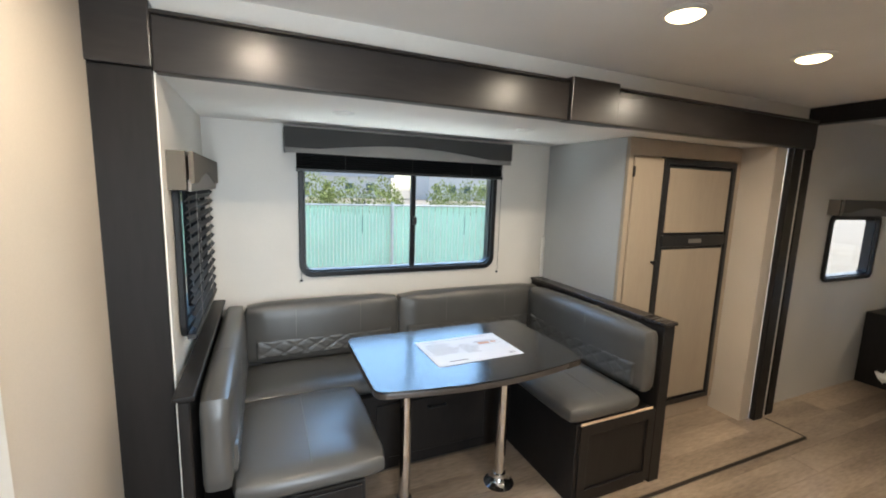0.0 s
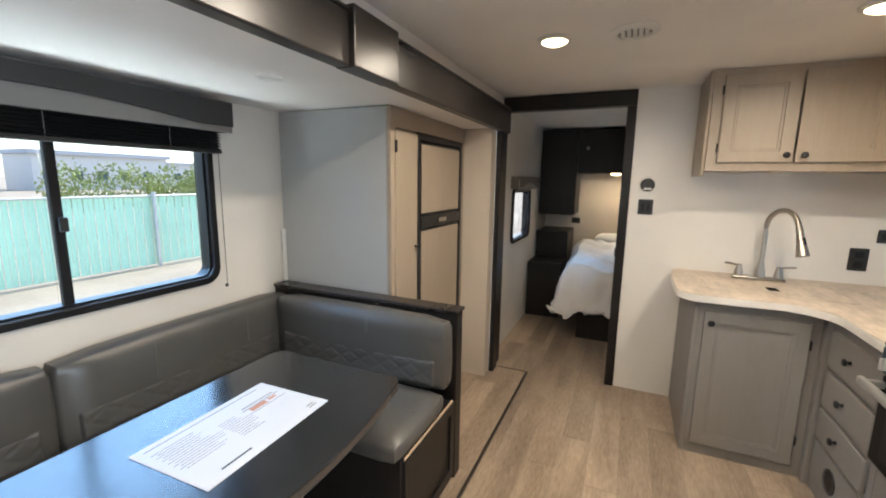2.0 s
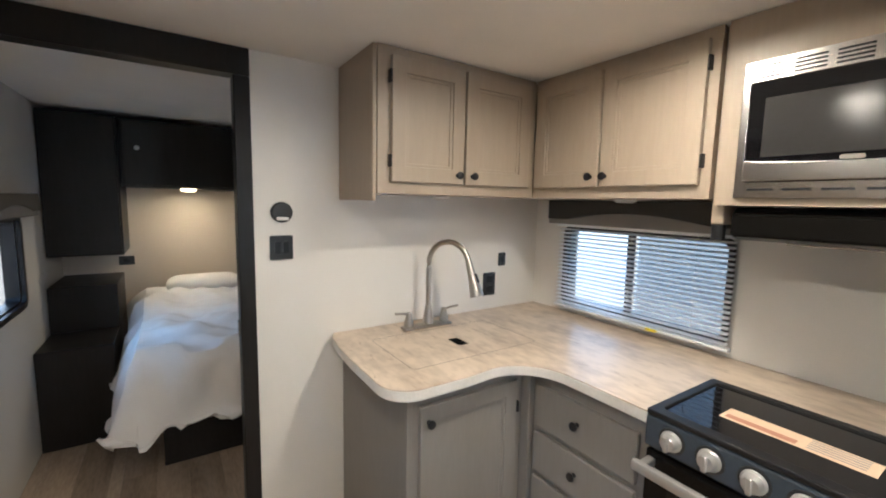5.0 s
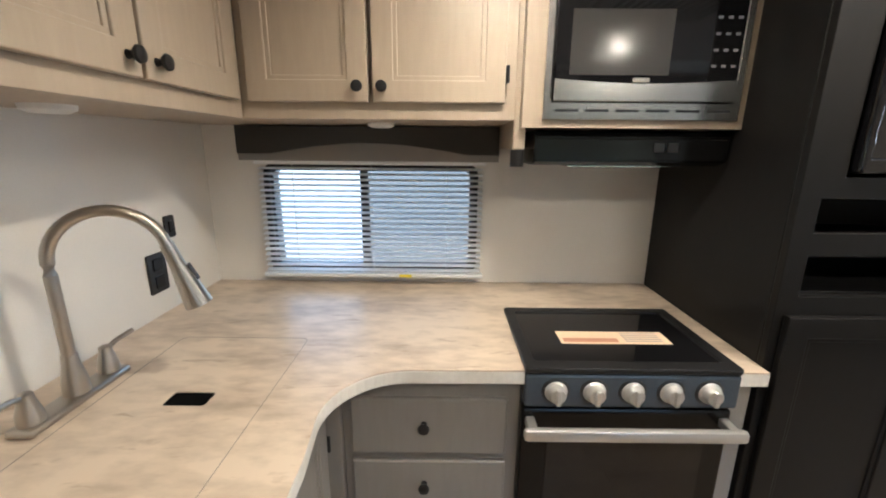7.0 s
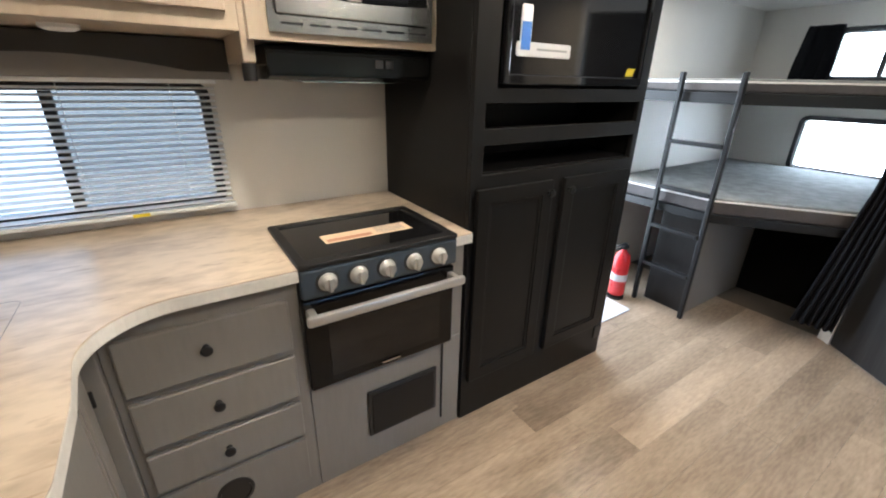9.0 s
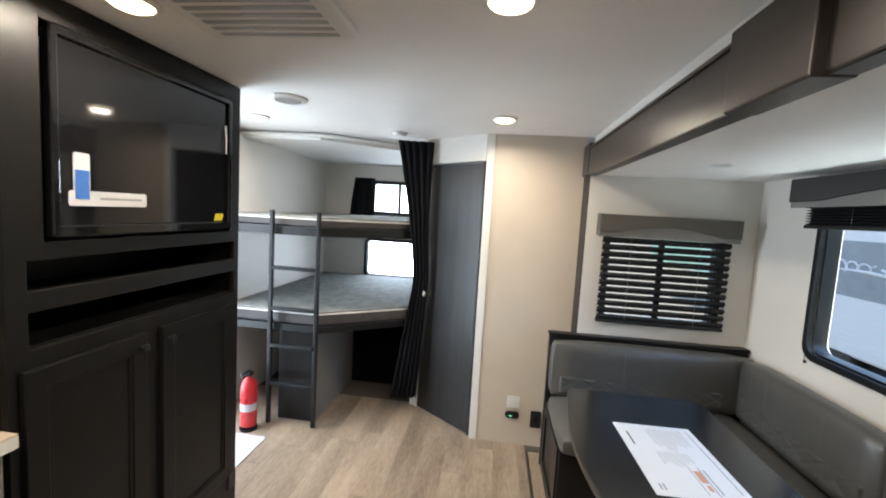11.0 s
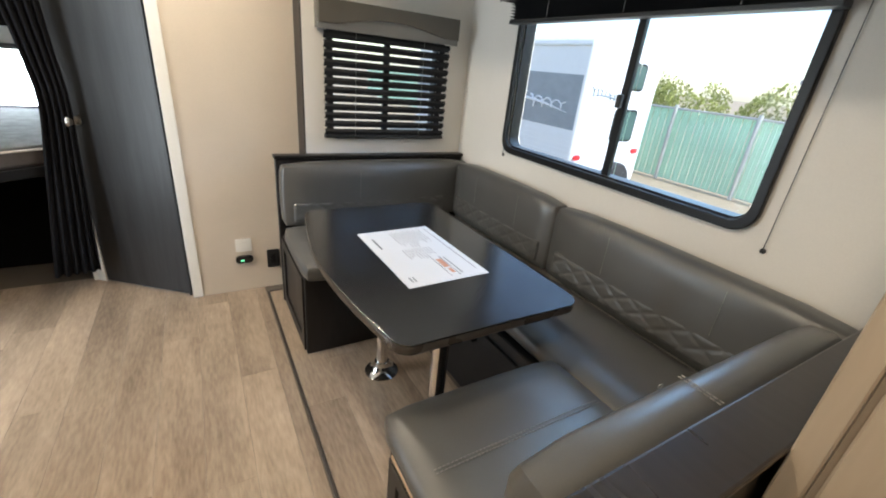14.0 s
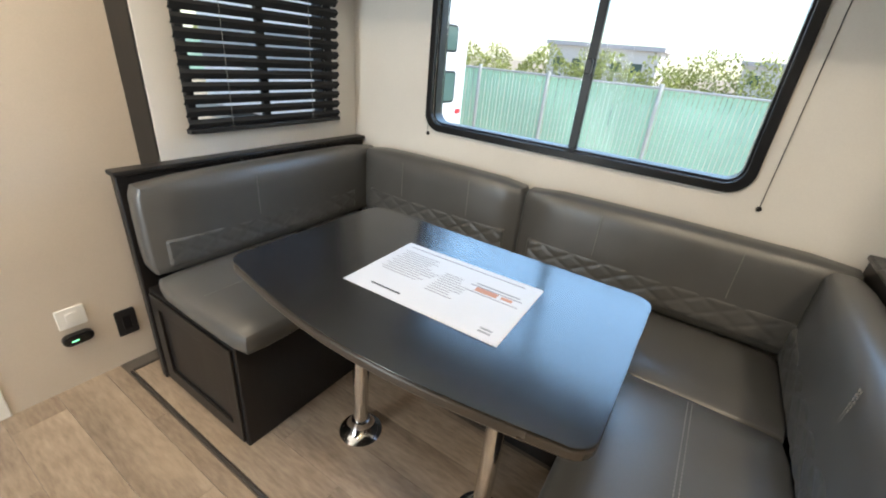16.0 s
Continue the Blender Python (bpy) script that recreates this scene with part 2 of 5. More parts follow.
def tube(bm, pts, r, seg=12):
    pts = [Vector(p) for p in pts]
    rings = []
    for i, p in enumerate(pts):
        d = (pts[min(i + 1, len(pts) - 1)] - pts[max(i - 1, 0)]).normalized()
        q = d.to_track_quat("Z", "Y")
        rr = r(i / (len(pts) - 1)) if callable(r) else r
        rings.append([bm.verts.new(p + q @ Vector((rr * math.cos(2 * math.pi * k / seg), rr * math.sin(2 * math.pi * k / seg), 0))) for k in range(seg)])
    for a, b in zip(rings, rings[1:]):
        for k in range(seg):
            bm.faces.new((a[k], a[(k + 1) % seg], b[(k + 1) % seg], b[k]))
    bm.faces.new(rings[0][::-1])
    bm.faces.new(rings[-1])
    return bm


def mesh_of(bm, name, smooth=False):
    bmesh.ops.recalc_face_normals(bm, faces=bm.faces)
    me = bpy.data.meshes.new(name)
    bm.to_mesh(me)
    bm.free()
    if smooth:
        me.polygons.foreach_set("use_smooth", [True] * len(me.polygons))
        me.set_sharp_from_angle(angle=radians(40))
    return me


BASES = {}


def thing(name, at, label, category, group="", kind=""):
    ob = new(name)
    ob.location = at
    ob.empty_display_size = 0.1
    BASES[ob.name] = Vector(at)
    return tagged(ob, label, category, group, kind)


def attach(ob, parent):
    ob.parent = parent
    if parent.name in BASES:
        ob.matrix_parent_inverse = Matrix.Translation(-BASES[parent.name])
    return ob


def part(name, bm, mat, parent, label="", smooth=False):
    me = mesh_of(bm, name, smooth) if isinstance(bm, bmesh.types.BMesh) else bm
    me.materials.clear()
    me.materials.append(mat)
    return tagged(attach(new(name, me), parent), label)


def solo(name, bm, mat, label="", category="", kind="", group="", smooth=False):
    me = mesh_of(bm, name, smooth) if isinstance(bm, bmesh.types.BMesh) else bm
    me.materials.clear()
    me.materials.append(mat)
    return tagged(new(name, me), label, category, group, kind)


def block(x0, x1, y0, y1, z0, z1, bevel=0.003, seg=1):
    return box(bmesh.new(), x0, x1, y0, y1, z0, z1, bevel, seg)


def rounded(u0, u1, v0, v1, r, seg=8):
    out = []
    for cu, cv, a in ((u1 - r, v1 - r, 0), (u0 + r, v1 - r, 90), (u0 + r, v0 + r, 180), (u1 - r, v0 + r, 270)):
        for i in range(seg + 1):
            b = radians(a + 90 * i / seg)
            out.append((cu + r * math.cos(b), cv + r * math.sin(b)))
    return out


def plate(outlines, thick, m, bevel=0.0):
    """A flat plate cut along outlines (inner ones are holes), its back at w = 0 of m."""
    cu = bpy.data.curves.new("outline", "CURVE")
    cu.dimensions, cu.fill_mode = "2D", "BOTH"
    cu.extrude, cu.bevel_depth, cu.bevel_resolution, cu.offset = thick / 2 - bevel, bevel, 1, -bevel
    for pts in outlines:
        sp = cu.splines.new("POLY")
        sp.points.add(len(pts) - 1)
        for p, (u, v) in zip(sp.points, pts):
            p.co = (u, v, 0, 1)
        sp.use_cyclic_u = True
    ob = new("outline", cu)
    deps = bpy.context.evaluated_depsgraph_get()
    me = bpy.data.meshes.new_from_object(ob.evaluated_get(deps))
    bpy.data.objects.remove(ob)
    me.polygons.foreach_set("use_smooth", [False] * len(me.polygons))
    me.transform(m @ Matrix.Translation((0, 0, thick / 2)))
    if m.to_3x3().determinant() < 0:
        me.flip_normals()
    return me


def on_y(y, out=-1):
    """(u, v, w) to (x, z) on the wall at y; w grows towards out."""
    return Matrix(((1, 0, 0, 0), (0, 0, out, y), (0, 1, 0, 0), (0, 0, 0, 1)))


def on_x(x, out=-1):
    return Matrix(((0, 0, out, x), (1, 0, 0, 0), (0, 1, 0, 0), (0, 0, 0, 1)))


def on_z(z):
    return Matrix.Translation((0, 0, z))


def rect(u0, u1, v0, v1):
    return [(u0, v0), (u1, v0), (u1, v1), (u0, v1)]


def wall(name, x0, x1, y0, y1, z0, z1, mat=None, label=""):
    return solo(name, block(x0, x1, y0, y1, z0, z1, 0), mat or WALL, label or "off-white smooth wall panel", "wall", "structure")


# ---- the large structure ----
CZ, SZ = 2.06, 1.811
KY, FX, WY, SX0, SX1 = -0.40, 4.0, 2.98, 0.54, 3.70

floor = solo("floor", block(-1.35, 6.4, -0.45, 2.2, -0.06, -0.004, 0), FLOORB, "greige wood-look vinyl plank floor", "floor", "structure")
slide_floor = solo("floor_slide", block(0.47, 3.91, 1.80, 3.05, -0.003, 0.008, 0), FLOORB, "raised greige plank floor of the slide-out", "floor", "structure")
solo("trim_slide_floor_front", block(0.455, 3.925, 1.790, 1.80, -0.003, 0.013), TAUPE_DK, "dark edge strip along the slide-out floor", "trim", "structure")
solo("trim_slide_floor_end", block(3.912, 3.924, 1.801, 2.03, -0.003, 0.013), TAUPE_DK, "dark edge strip at the slide-out floor end", "trim", "structure")
solo("trim_slide_floor_start", block(0.452, 0.468, 1.801, 1.99, -0.003, 0.013), TAUPE_DK, "dark edge strip at the slide-out floor start", "trim", "structure")

solo("ceiling", block(-1.35, 6.4, -0.45, 2.2, CZ, CZ + 0.05, 0), CEIL, "smooth off-white ceiling", "ceiling", "structure")
solo("ceiling_slide", block(SX0 - 0.05, 3.86, 2.056, 3.05, SZ, SZ + 0.05, 0), CEIL, "low white slide-out ceiling", "ceiling", "structure")
low = [(0.22, -0.40), (0.22, 0.20), (-0.16, 0.72), (-0.30, 1.05), (-1.30, 1.05), (-1.30, -0.40)]
solo("ceiling_bunk", plate([low], 0.05, on_z(2.005)), CEIL, "slightly lower ceiling over the bunks", "ceiling", "structure")

# kitchen side wall with its window and the entrance
wall_k = solo("wall_kitchen", plate([rect(-1.35, 6.4, -0.06, 2.11), rounded(2.95, 3.75, 0.965, 1.37, 0.03, 4), rect(0.60, 1.23, -0.0, 1.93)], 0.06, on_y(KY, -1)), WALL, "off-white kitchen wall panel with a window", "wall", "structure")
# front partition with the bedroom doorway
solo("wall_front", plate([[(KY, 0), (1.195, 0), (1.195, 1.972), (2.07, 1.972), (2.07, CZ), (KY, CZ)]], 0.05, on_x(FX, 1)), WALL, "off-white partition wall by the bedroom doorway", "wall", "structure")
solo("door_1", block(3.985, 4.06, 1.18, 1.238, 0, 1.957), DARK, "dark wooden jamb of the bedroom doorway", "door frame", "structure")
solo("trim_door_head", block(3.982, 4.062, 1.18, 2.075, 1.958, CZ - 0.002), DARK, "dark wooden header of the bedroom doorway", "trim", "structure")
solo("trim_door_side", block(3.985, 4.06, 2.056, 2.085, 0, 1.957), DARK, "dark wooden jamb beside the slide-out", "trim", "structure")
# body wall above and beside the slide-out
wall("wall_over_slide", 0.40, 4.0, 2.07, 2.12, SZ + 0.05, CZ, WALL, "off-white wall strip over the slide-out")
wall("wall_slide_end", 3.905, 4.06, 2.066, 2.12, 0, SZ + 0.05, WALL, "narrow off-white wall at the slide-out end")
wall("wall_column", 0.325, 0.378, 1.455, 2.03, 0, CZ, WALL_WARM, "beige wall panel beside the bathroom door")
solo("trim_column", block(0.350, 0.384, 1.405, 1.455, 0, CZ), WHITEP, "white corner trim by the bathroom door", "trim", "structure")

# slide-out shell
slide_side = plate([rect(2.03, 3.05, -0.002, SZ), rounded(2.17, 2.78, 0.96, 1.46, 0.05, 5)], 0.05, on_x(SX0, -1))
solo("wall_slide_rear", slide_side, WALL, "off-white slide-out end wall with a small window", "wall", "structure")
wall_w = solo("wall_window", plate([rect(SX0 - 0.05, 3.86, -0.06, SZ + 0.05), rounded(1.03, 2.25, 0.985, 1.64, 0.06, 6)], 0.07, on_y(WY, 1)), WALL, "off-white slide-out wall with a wide window", "wall", "structure")
wall("wall_slide_front", SX1, 3.80, 2.066, 2.98, 0, SZ, WALL_WARM, "beige slide-out end wall beside the refrigerator")

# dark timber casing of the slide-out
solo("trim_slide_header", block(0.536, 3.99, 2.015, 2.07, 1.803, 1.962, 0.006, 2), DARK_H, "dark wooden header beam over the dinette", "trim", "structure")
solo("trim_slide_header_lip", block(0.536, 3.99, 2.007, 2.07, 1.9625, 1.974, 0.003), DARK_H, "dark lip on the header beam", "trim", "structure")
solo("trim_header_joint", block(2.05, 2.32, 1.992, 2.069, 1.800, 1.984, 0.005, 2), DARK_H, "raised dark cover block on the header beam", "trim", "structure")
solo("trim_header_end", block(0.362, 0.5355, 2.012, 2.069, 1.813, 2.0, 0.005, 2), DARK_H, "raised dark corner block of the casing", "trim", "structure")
solo("trim_slide_post_rear", block(0.372, 0.535, 2.025, 2.069, 0.0, 1.8125, 0.005, 2), DARK, "dark wooden post beside the dinette", "trim", "structure")
solo("trim_slide_post_front", block(3.802, 3.9, 2.03, 2.064, 0.0, 1.8025, 0.005, 2), DARK, "dark wooden post beside the refrigerator panel", "trim", "structure")

# bathroom corner and bunk room
def slanted(name, a, b, thick, z0, z1, mat, label, category="wall", kind="structure"):
    a, b = Vector((*a, 0)), Vector((*b, 0))
    d = (b - a).normalized()
    n = Vector((-d.y, d.x, 0)) * thick
    bm = bmesh.new()
    lo = [bm.verts.new(p + Vector((0, 0, z0))) for p in (a, b, b + n, a + n)]
    hi = [bm.verts.new(p + Vector((0, 0, z1))) for p in (a, b, b + n, a + n)]
    bm.faces.new(lo[::-1]), bm.faces.new(hi)
    for i in range(4):
        bm.faces.new((lo[i], lo[(i + 1) % 4], hi[(i + 1) % 4], hi[i]))
    return bm if mat is None else solo(name, bm, mat, label, category, kind)


slanted("wall_bath_over_door", (0.37, 1.40), (-0.02, 0.90), -0.05, 1.89, CZ, WALL, "off-white wall strip over the bathroom door")
bath = thing("door_2", (0.22, 1.19, 0), "closed dark wood-grain bathroom door", "door", kind="structure")
part("door_leaf", slanted("", (0.340, 1.385), (0.020, 0.975), -0.035, 0.012, 1.882, None, ""), DOORW, bath)
part("door_edge_trim", slanted("", (0.346, 1.393), (0.3405, 1.386), -0.05, 0.0, 1.889, None, ""), BLACKP, bath)
bm = bmesh.new()
turned(bm, [(0.022, 0), (0.022, 0.008), (0.010, 0.012), (0.010, 0.035), (0.022, 0.042), (0.024, 0.06), (0.012, 0.068)], Matrix.Translation((0.085, 1.03, 0.93)) @ Vector((0.78, -0.63, 0)).to_track_quat("Z", "Y").to_matrix().to_4x4())
part("door_knob", bm, NICKEL, bath, "round nickel knob", True)
slanted("wall_bath_return", (0.014, 0.967), (-0.035, 0.905), -0.05, 0, 1.889, WALL, "narrow white wall beside the bathroom door")
wall("wall_bunk_side", -1.35, -0.02, 0.905, 0.955, 0, CZ, WALL)
rear = plate([rect(-0.45, 0.96, 0, CZ), rounded(0.10, 0.74, 0.80, 1.19, 0.05, 5), rounded(0.14, 0.74, 1.49, 1.82, 0.04, 5)], 0.05, on_x(-1.30, -1))
solo("wall_rear", rear, WALL, "off-white rear wall with two bunk windows", "wall", "structure")
wall("wall_bath_back", -1.35, 0.36, 2.1, 2.15, 0, CZ, WALL)

# bedroom shell
solo("wall_bedroom_side", plate([rect(4.061, 6.4, 0, CZ), rounded(4.60, 5.26, 0.92, 1.36, 0.05, 5)], 0.05, on_y(2.14, 1)), WALL, "off-white bedroom wall with a small window", "wall", "structure")
wall("wall_bedroom_front", 6.3, 6.35, -0.4, 2.14, 0, CZ, WALL_WARM, "beige wall behind the bed")


# ---- windows ----
def window(name, u0, u1, v0, v1, r, m, m_out, label, bars=(), fr=0.03, sliding=True):
    """A framed window: frame ring, sliding bar and panes, on the wall plane of m."""
    w = thing(name, m @ Vector(((u0 + u1) / 2, v0, 0)), label, "window", kind="structure")
    part("window_frame", plate([rounded(u0, u1, v0, v1, r), rounded(u0 + fr, u1 - fr, v0 + fr, v1 - fr, max(0.01, r - fr * 0.6))], 0.022, m, 0.004), GASKET, w)
    part("window_lining", plate([rounded(u0 + fr - 0.004, u1 - fr + 0.004, v0 + fr - 0.004, v1 - fr + 0.004, max(0.01, r - fr * 0.6)), rounded(u0 + fr + 0.008, u1 - fr - 0.008, v0 + fr + 0.008, v1 - fr - 0.008, max(0.01, r - fr))], 0.06, m @ Matrix.Translation((0, 0, -0.061))), GASKET, w)
    edges = [u0 + fr, *bars, u1 - fr]
    for k, b in enumerate(bars):
        part("sliding_bar", plate([rect(b - 0.016, b + 0.016, v0 + fr + 0.009, v1 - fr - 0.009)], 0.022, m @ Matrix.Translation((0, 0, -0.02)), 0.003), GASKET, w)
    for a, b in zip(edges, edges[1:]):
        p = part("pane", plate([rect(a + 0.012, b - 0.012, v0 + fr + 0.01, v1 - fr - 0.01)], 0.003, m @ Matrix.Translation((0, 0, -0.045))), GLASS, w)
        p.visible_shadow = False
    return w


win = window("window_1", 1.0, 2.275, 0.957, 1.665, 0.075, on_y(WY - 0.001, -1), None, "wide dinette slider window in a rounded black frame", (1.685,))
part("latch", block(1.676, 1.70, 2.945, 2.966, 1.26, 1.31, 0.004), BLACKP, win)
window("window_2", 2.14, 2.81, 0.935, 1.49, 0.05, on_x(SX0 + 0.001, 1), None, "small dinette side window behind a black blind", (2.47,))
kitchen_window = window("window_3", 2.93, 3.77, 0.945, 1.39, 0.045, on_y(KY + 0.001, 1), None, "kitchen window in a black frame behind blinds", (3.38,), 0.022)
part("insect_screen", block(2.962, 3.37, KY - 0.056, KY - 0.054, 0.977, 1.358, 0), SCREEN, kitchen_window, "grey insect screen over the sliding half")
window("window_4", 0.075, 0.765, 0.775, 1.215, 0.06, on_x(-1.299, 1), None, "lower bunk window in a rounded black frame")
window("window_5", 0.12, 0.765, 1.47, 1.84, 0.05, on_x(-1.299, 1), None, "upper bunk window in a black frame", (0.44,))
window("window_6", 4.57, 5.29, 0.89, 1.39, 0.06, on_y(2.139, -1), None, "small bedroom window in a rounded black frame")


# ---- dinette ----
def cushion(parent, x0, x1, y0, y1, z0, z1, mat=None, r=0.035, name="cushion", label=""):
    bm = block(x0, x1, y0, y1, z0, z1, 0)
    bmesh.ops.subdivide_edges(bm, edges=bm.edges, cuts=7, use_grid_fill=True)
    c, h = Vector(((x0 + x1) / 2, (y0 + y1) / 2, (z0 + z1) / 2)), Vector(((x1 - x0) / 2, (y1 - y0) / 2, (z1 - z0) / 2))
    for v in bm.verts:
        d = v.co - c
        inner = Vector([max(-(h[i] - r), min(h[i] - r, d[i])) for i in range(3)])
        out = d - inner
        if out.length > 1e-6:
            out = out.normalized() * r
        u = [d[i] / h[i] for i in range(3)]
        puff = [(1 - u[(i + 1) % 3] ** 2) * (1 - u[(i + 2) % 3] ** 2) for i in range(3)]
        p = inner + out
        for i in range(3):
            if abs(u[i]) > 0.98:
                p[i] += math.copysign(0.008 * puff[i] + 0.002 * noise.noise(v.co * 6), u[i])
        v.co = c + p
    return part(name, bm, mat or VINYL, parent, label, True)


def quilting(parent, m, u0, u1, v0, v1, mat=None, step=0.07):
    """A quilted band of diamonds, w outward."""
    bm = bmesh.new()
    nu, nv = int((u1 - u0) / 0.0065), int((v1 - v0) / 0.0065)
    rows = []
    for j in range(nv + 1):
        row = []
        for i in range(nu + 1):
            u, v = u0 + (u1 - u0) * i / nu, v0 + (v1 - v0) * j / nv
            a, b = abs(math.sin(math.pi * (u * 0.62 + v) / step)), abs(math.sin(math.pi * (u * 0.62 - v) / step))
            h = 0.0055 * min(1, 1.7 * min(a, b)) ** 0.5
            e = min(i, nu - i, j, nv - j)
            row.append(bm.verts.new(m @ Vector((u, v, h * min(1, e / 2) - (0.01 if e == 0 else 0)))))
        rows.append(row)
    for p, q in zip(rows, rows[1:]):
        for i in range(nu):
            bm.faces.new((p[i], p[i + 1], q[i + 1], q[i]))
    return part("quilted_band", bm, mat or VINYL, parent, "diamond-quilted grey vinyl", True)


def stitch(parent, a, b, r=0.0014):
    a, b = Vector(a), Vector(b)
    bm = bmesh.new()
    n = max(2, int((b - a).length / 0.011))
    for i in range(n):
        p, q = a.lerp(b, (i + 0.15) / n), a.lerp(b, (i + 0.8) / n)
        rod(bm, p, q, r, seg=5)
    return part("seam", bm, STITCH, parent)


BY0, BY1 = 1.872, 2.975
# bench along the rear end
b1 = thing("dinette_bench", (0.85, 2.3, 0.008), "dark dinette bench base with access panel", "bench", "dinette seating")
part("base_box", block(0.605, 1.135, BY0, 2.44, 0.008, 0.43, 0.004), DARK, b1)
part("end_frame", plate([rect(0.625, 1.12, 0.03, 0.42), rect(0.675, 1.07, 0.085, 0.37)], 0.010, on_y(BY0, -1), 0.002), DARK, b1)
part("back_board", block(0.57, 0.602, BY0 - 0.012, BY1, 0.008, 0.84, 0.004), DARK, b1)
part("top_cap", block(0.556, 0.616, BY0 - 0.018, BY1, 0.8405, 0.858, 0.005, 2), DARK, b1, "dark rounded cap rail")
s1 = thing("seat_cushion", (0.95, 2.2, 0.44), "grey vinyl dinette seat cushion", "cushion", "dinette cushions")
cushion(s1, 0.70, 1.215, 1.862, 2.46, 0.431, 0.52)
stitch(s1, (0.95, 1.90, 0.5285), (0.95, 2.42, 0.5285))
k1 = thing("back_cushion", (0.66, 2.3, 0.5), "grey vinyl back cushion with quilted lower band", "cushion", "dinette cushions")
cushion(k1, 0.612, 0.715, 1.872, 2.965, 0.50, 0.832)
quilting(k1, on_x(0.7178, 1), 1.92, 2.80, 0.535, 0.635)
stitch(k1, (0.7225, 2.27, 0.645), (0.7225, 2.27, 0.80))

# bench along the front end
b2 = thing("dinette_bench", (2.4, 2.3, 0.008), "dark dinette bench base beside the pantry", "bench", "dinette seating")
part("base_box", block(2.12, 2.60, BY0, 2.44, 0.008, 0.43, 0.004), DARK, b2)
part("end_frame", plate([rect(2.135, 2.615, 0.03, 0.42), rect(2.185, 2.57, 0.085, 0.37)], 0.010, on_y(BY0, -1), 0.002), DARK, b2)
part("back_board", block(2.615, 2.688, BY0 - 0.012, BY1, 0.008, 0.85, 0.004), DARK, b2)
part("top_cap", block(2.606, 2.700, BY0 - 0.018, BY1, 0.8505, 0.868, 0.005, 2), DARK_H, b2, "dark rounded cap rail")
part("light_edge", block(2.14, 2.60, BY0 - 0.006, BY0 - 0.0005, 0.4215, 0.434, 0.001), INK_TAN, b2, "pale wooden edge strip")
s2 = thing("seat_cushion", (2.35, 2.2, 0.44), "grey vinyl seat cushion with stitched middle seam", "cushion", "dinette cushions")
cushion(s2, 2.065, 2.51, 1.862, 2.46, 0.435, 0.52)
stitch(s2, (2.285, 1.90, 0.5285), (2.285, 2.42, 0.5285))
stitch(s2, (2.295, 1.90, 0.5285), (2.295, 2.42, 0.5285))
k2 = thing("back_cushion", (2.56, 2.3, 0.5), "grey vinyl back cushion with quilted lower band", "cushion", "dinette cushions")
cushion(k2, 2.498, 2.612, 1.868, 2.868, 0.50, 0.842, r=0.05)
quilting(k2, on_x(2.4950, -1), 1.92, 2.80, 0.535, 0.655)
stitch(k2, (2.4915, 2.27, 0.665), (2.4915, 2.27, 0.81))
stitch(k2, (2.4915, 2.28, 0.665), (2.4915, 2.28, 0.81))

for yy in (2.27, 2.28):
    stitch(k2, (2.515, yy, 0.8505), (2.598, yy, 0.8505))
stitch(k1, (0.625, 2.27, 0.8405), (0.70, 2.27, 0.8405))

# bench under the window
b3 = thing("dinette_bench", (1.6, 2.7, 0.008), "dark dinette bench base under the window", "bench", "dinette seating")
part("base_box", block(0.605, 2.612, 2.445, BY1, 0.008, 0.43, 0.004), DARK, b3)
part("access_door", block(1.32, 1.95, 2.432, 2.4445, 0.08, 0.38, 0.003), DARK, b3, "dark drop-down storage door")
bm = bmesh.new()
tube(bm, [(1.60, 2.432, 0.33), (1.60, 2.412, 0.33), (1.70, 2.412, 0.33), (1.70, 2.432, 0.33)], 0.006, 8)
part("pull_handle", bm, BLACKM, b3)
for a, b in ((0.70, 1.575), (1.585, 2.515)):
    s3 = thing("seat_cushion", ((a + b) / 2, 2.65, 0.44), "grey vinyl window-bench seat cushion", "cushion", "dinette cushions")
    cushion(s3, a, b, 2.462, 2.87, 0.431, 0.518)
for a, b in ((0.712, 1.565), (1.57, 2.608)):
    k3 = thing("back_cushion", ((a + b) / 2, 2.9, 0.5), "grey vinyl back cushion under the window", "cushion", "dinette cushions")
    cushion(k3, a, b, 2.862, 2.972, 0.50, 0.835)
    quilting(k3, on_y(2.8575, -1), a + 0.05, b - 0.05, 0.535, 0.64)
    for f in (0.3, 0.72):
        stitch(k3, (a + f * (b - a), 2.8535, 0.65), (a + f * (b - a), 2.8535, 0.81))

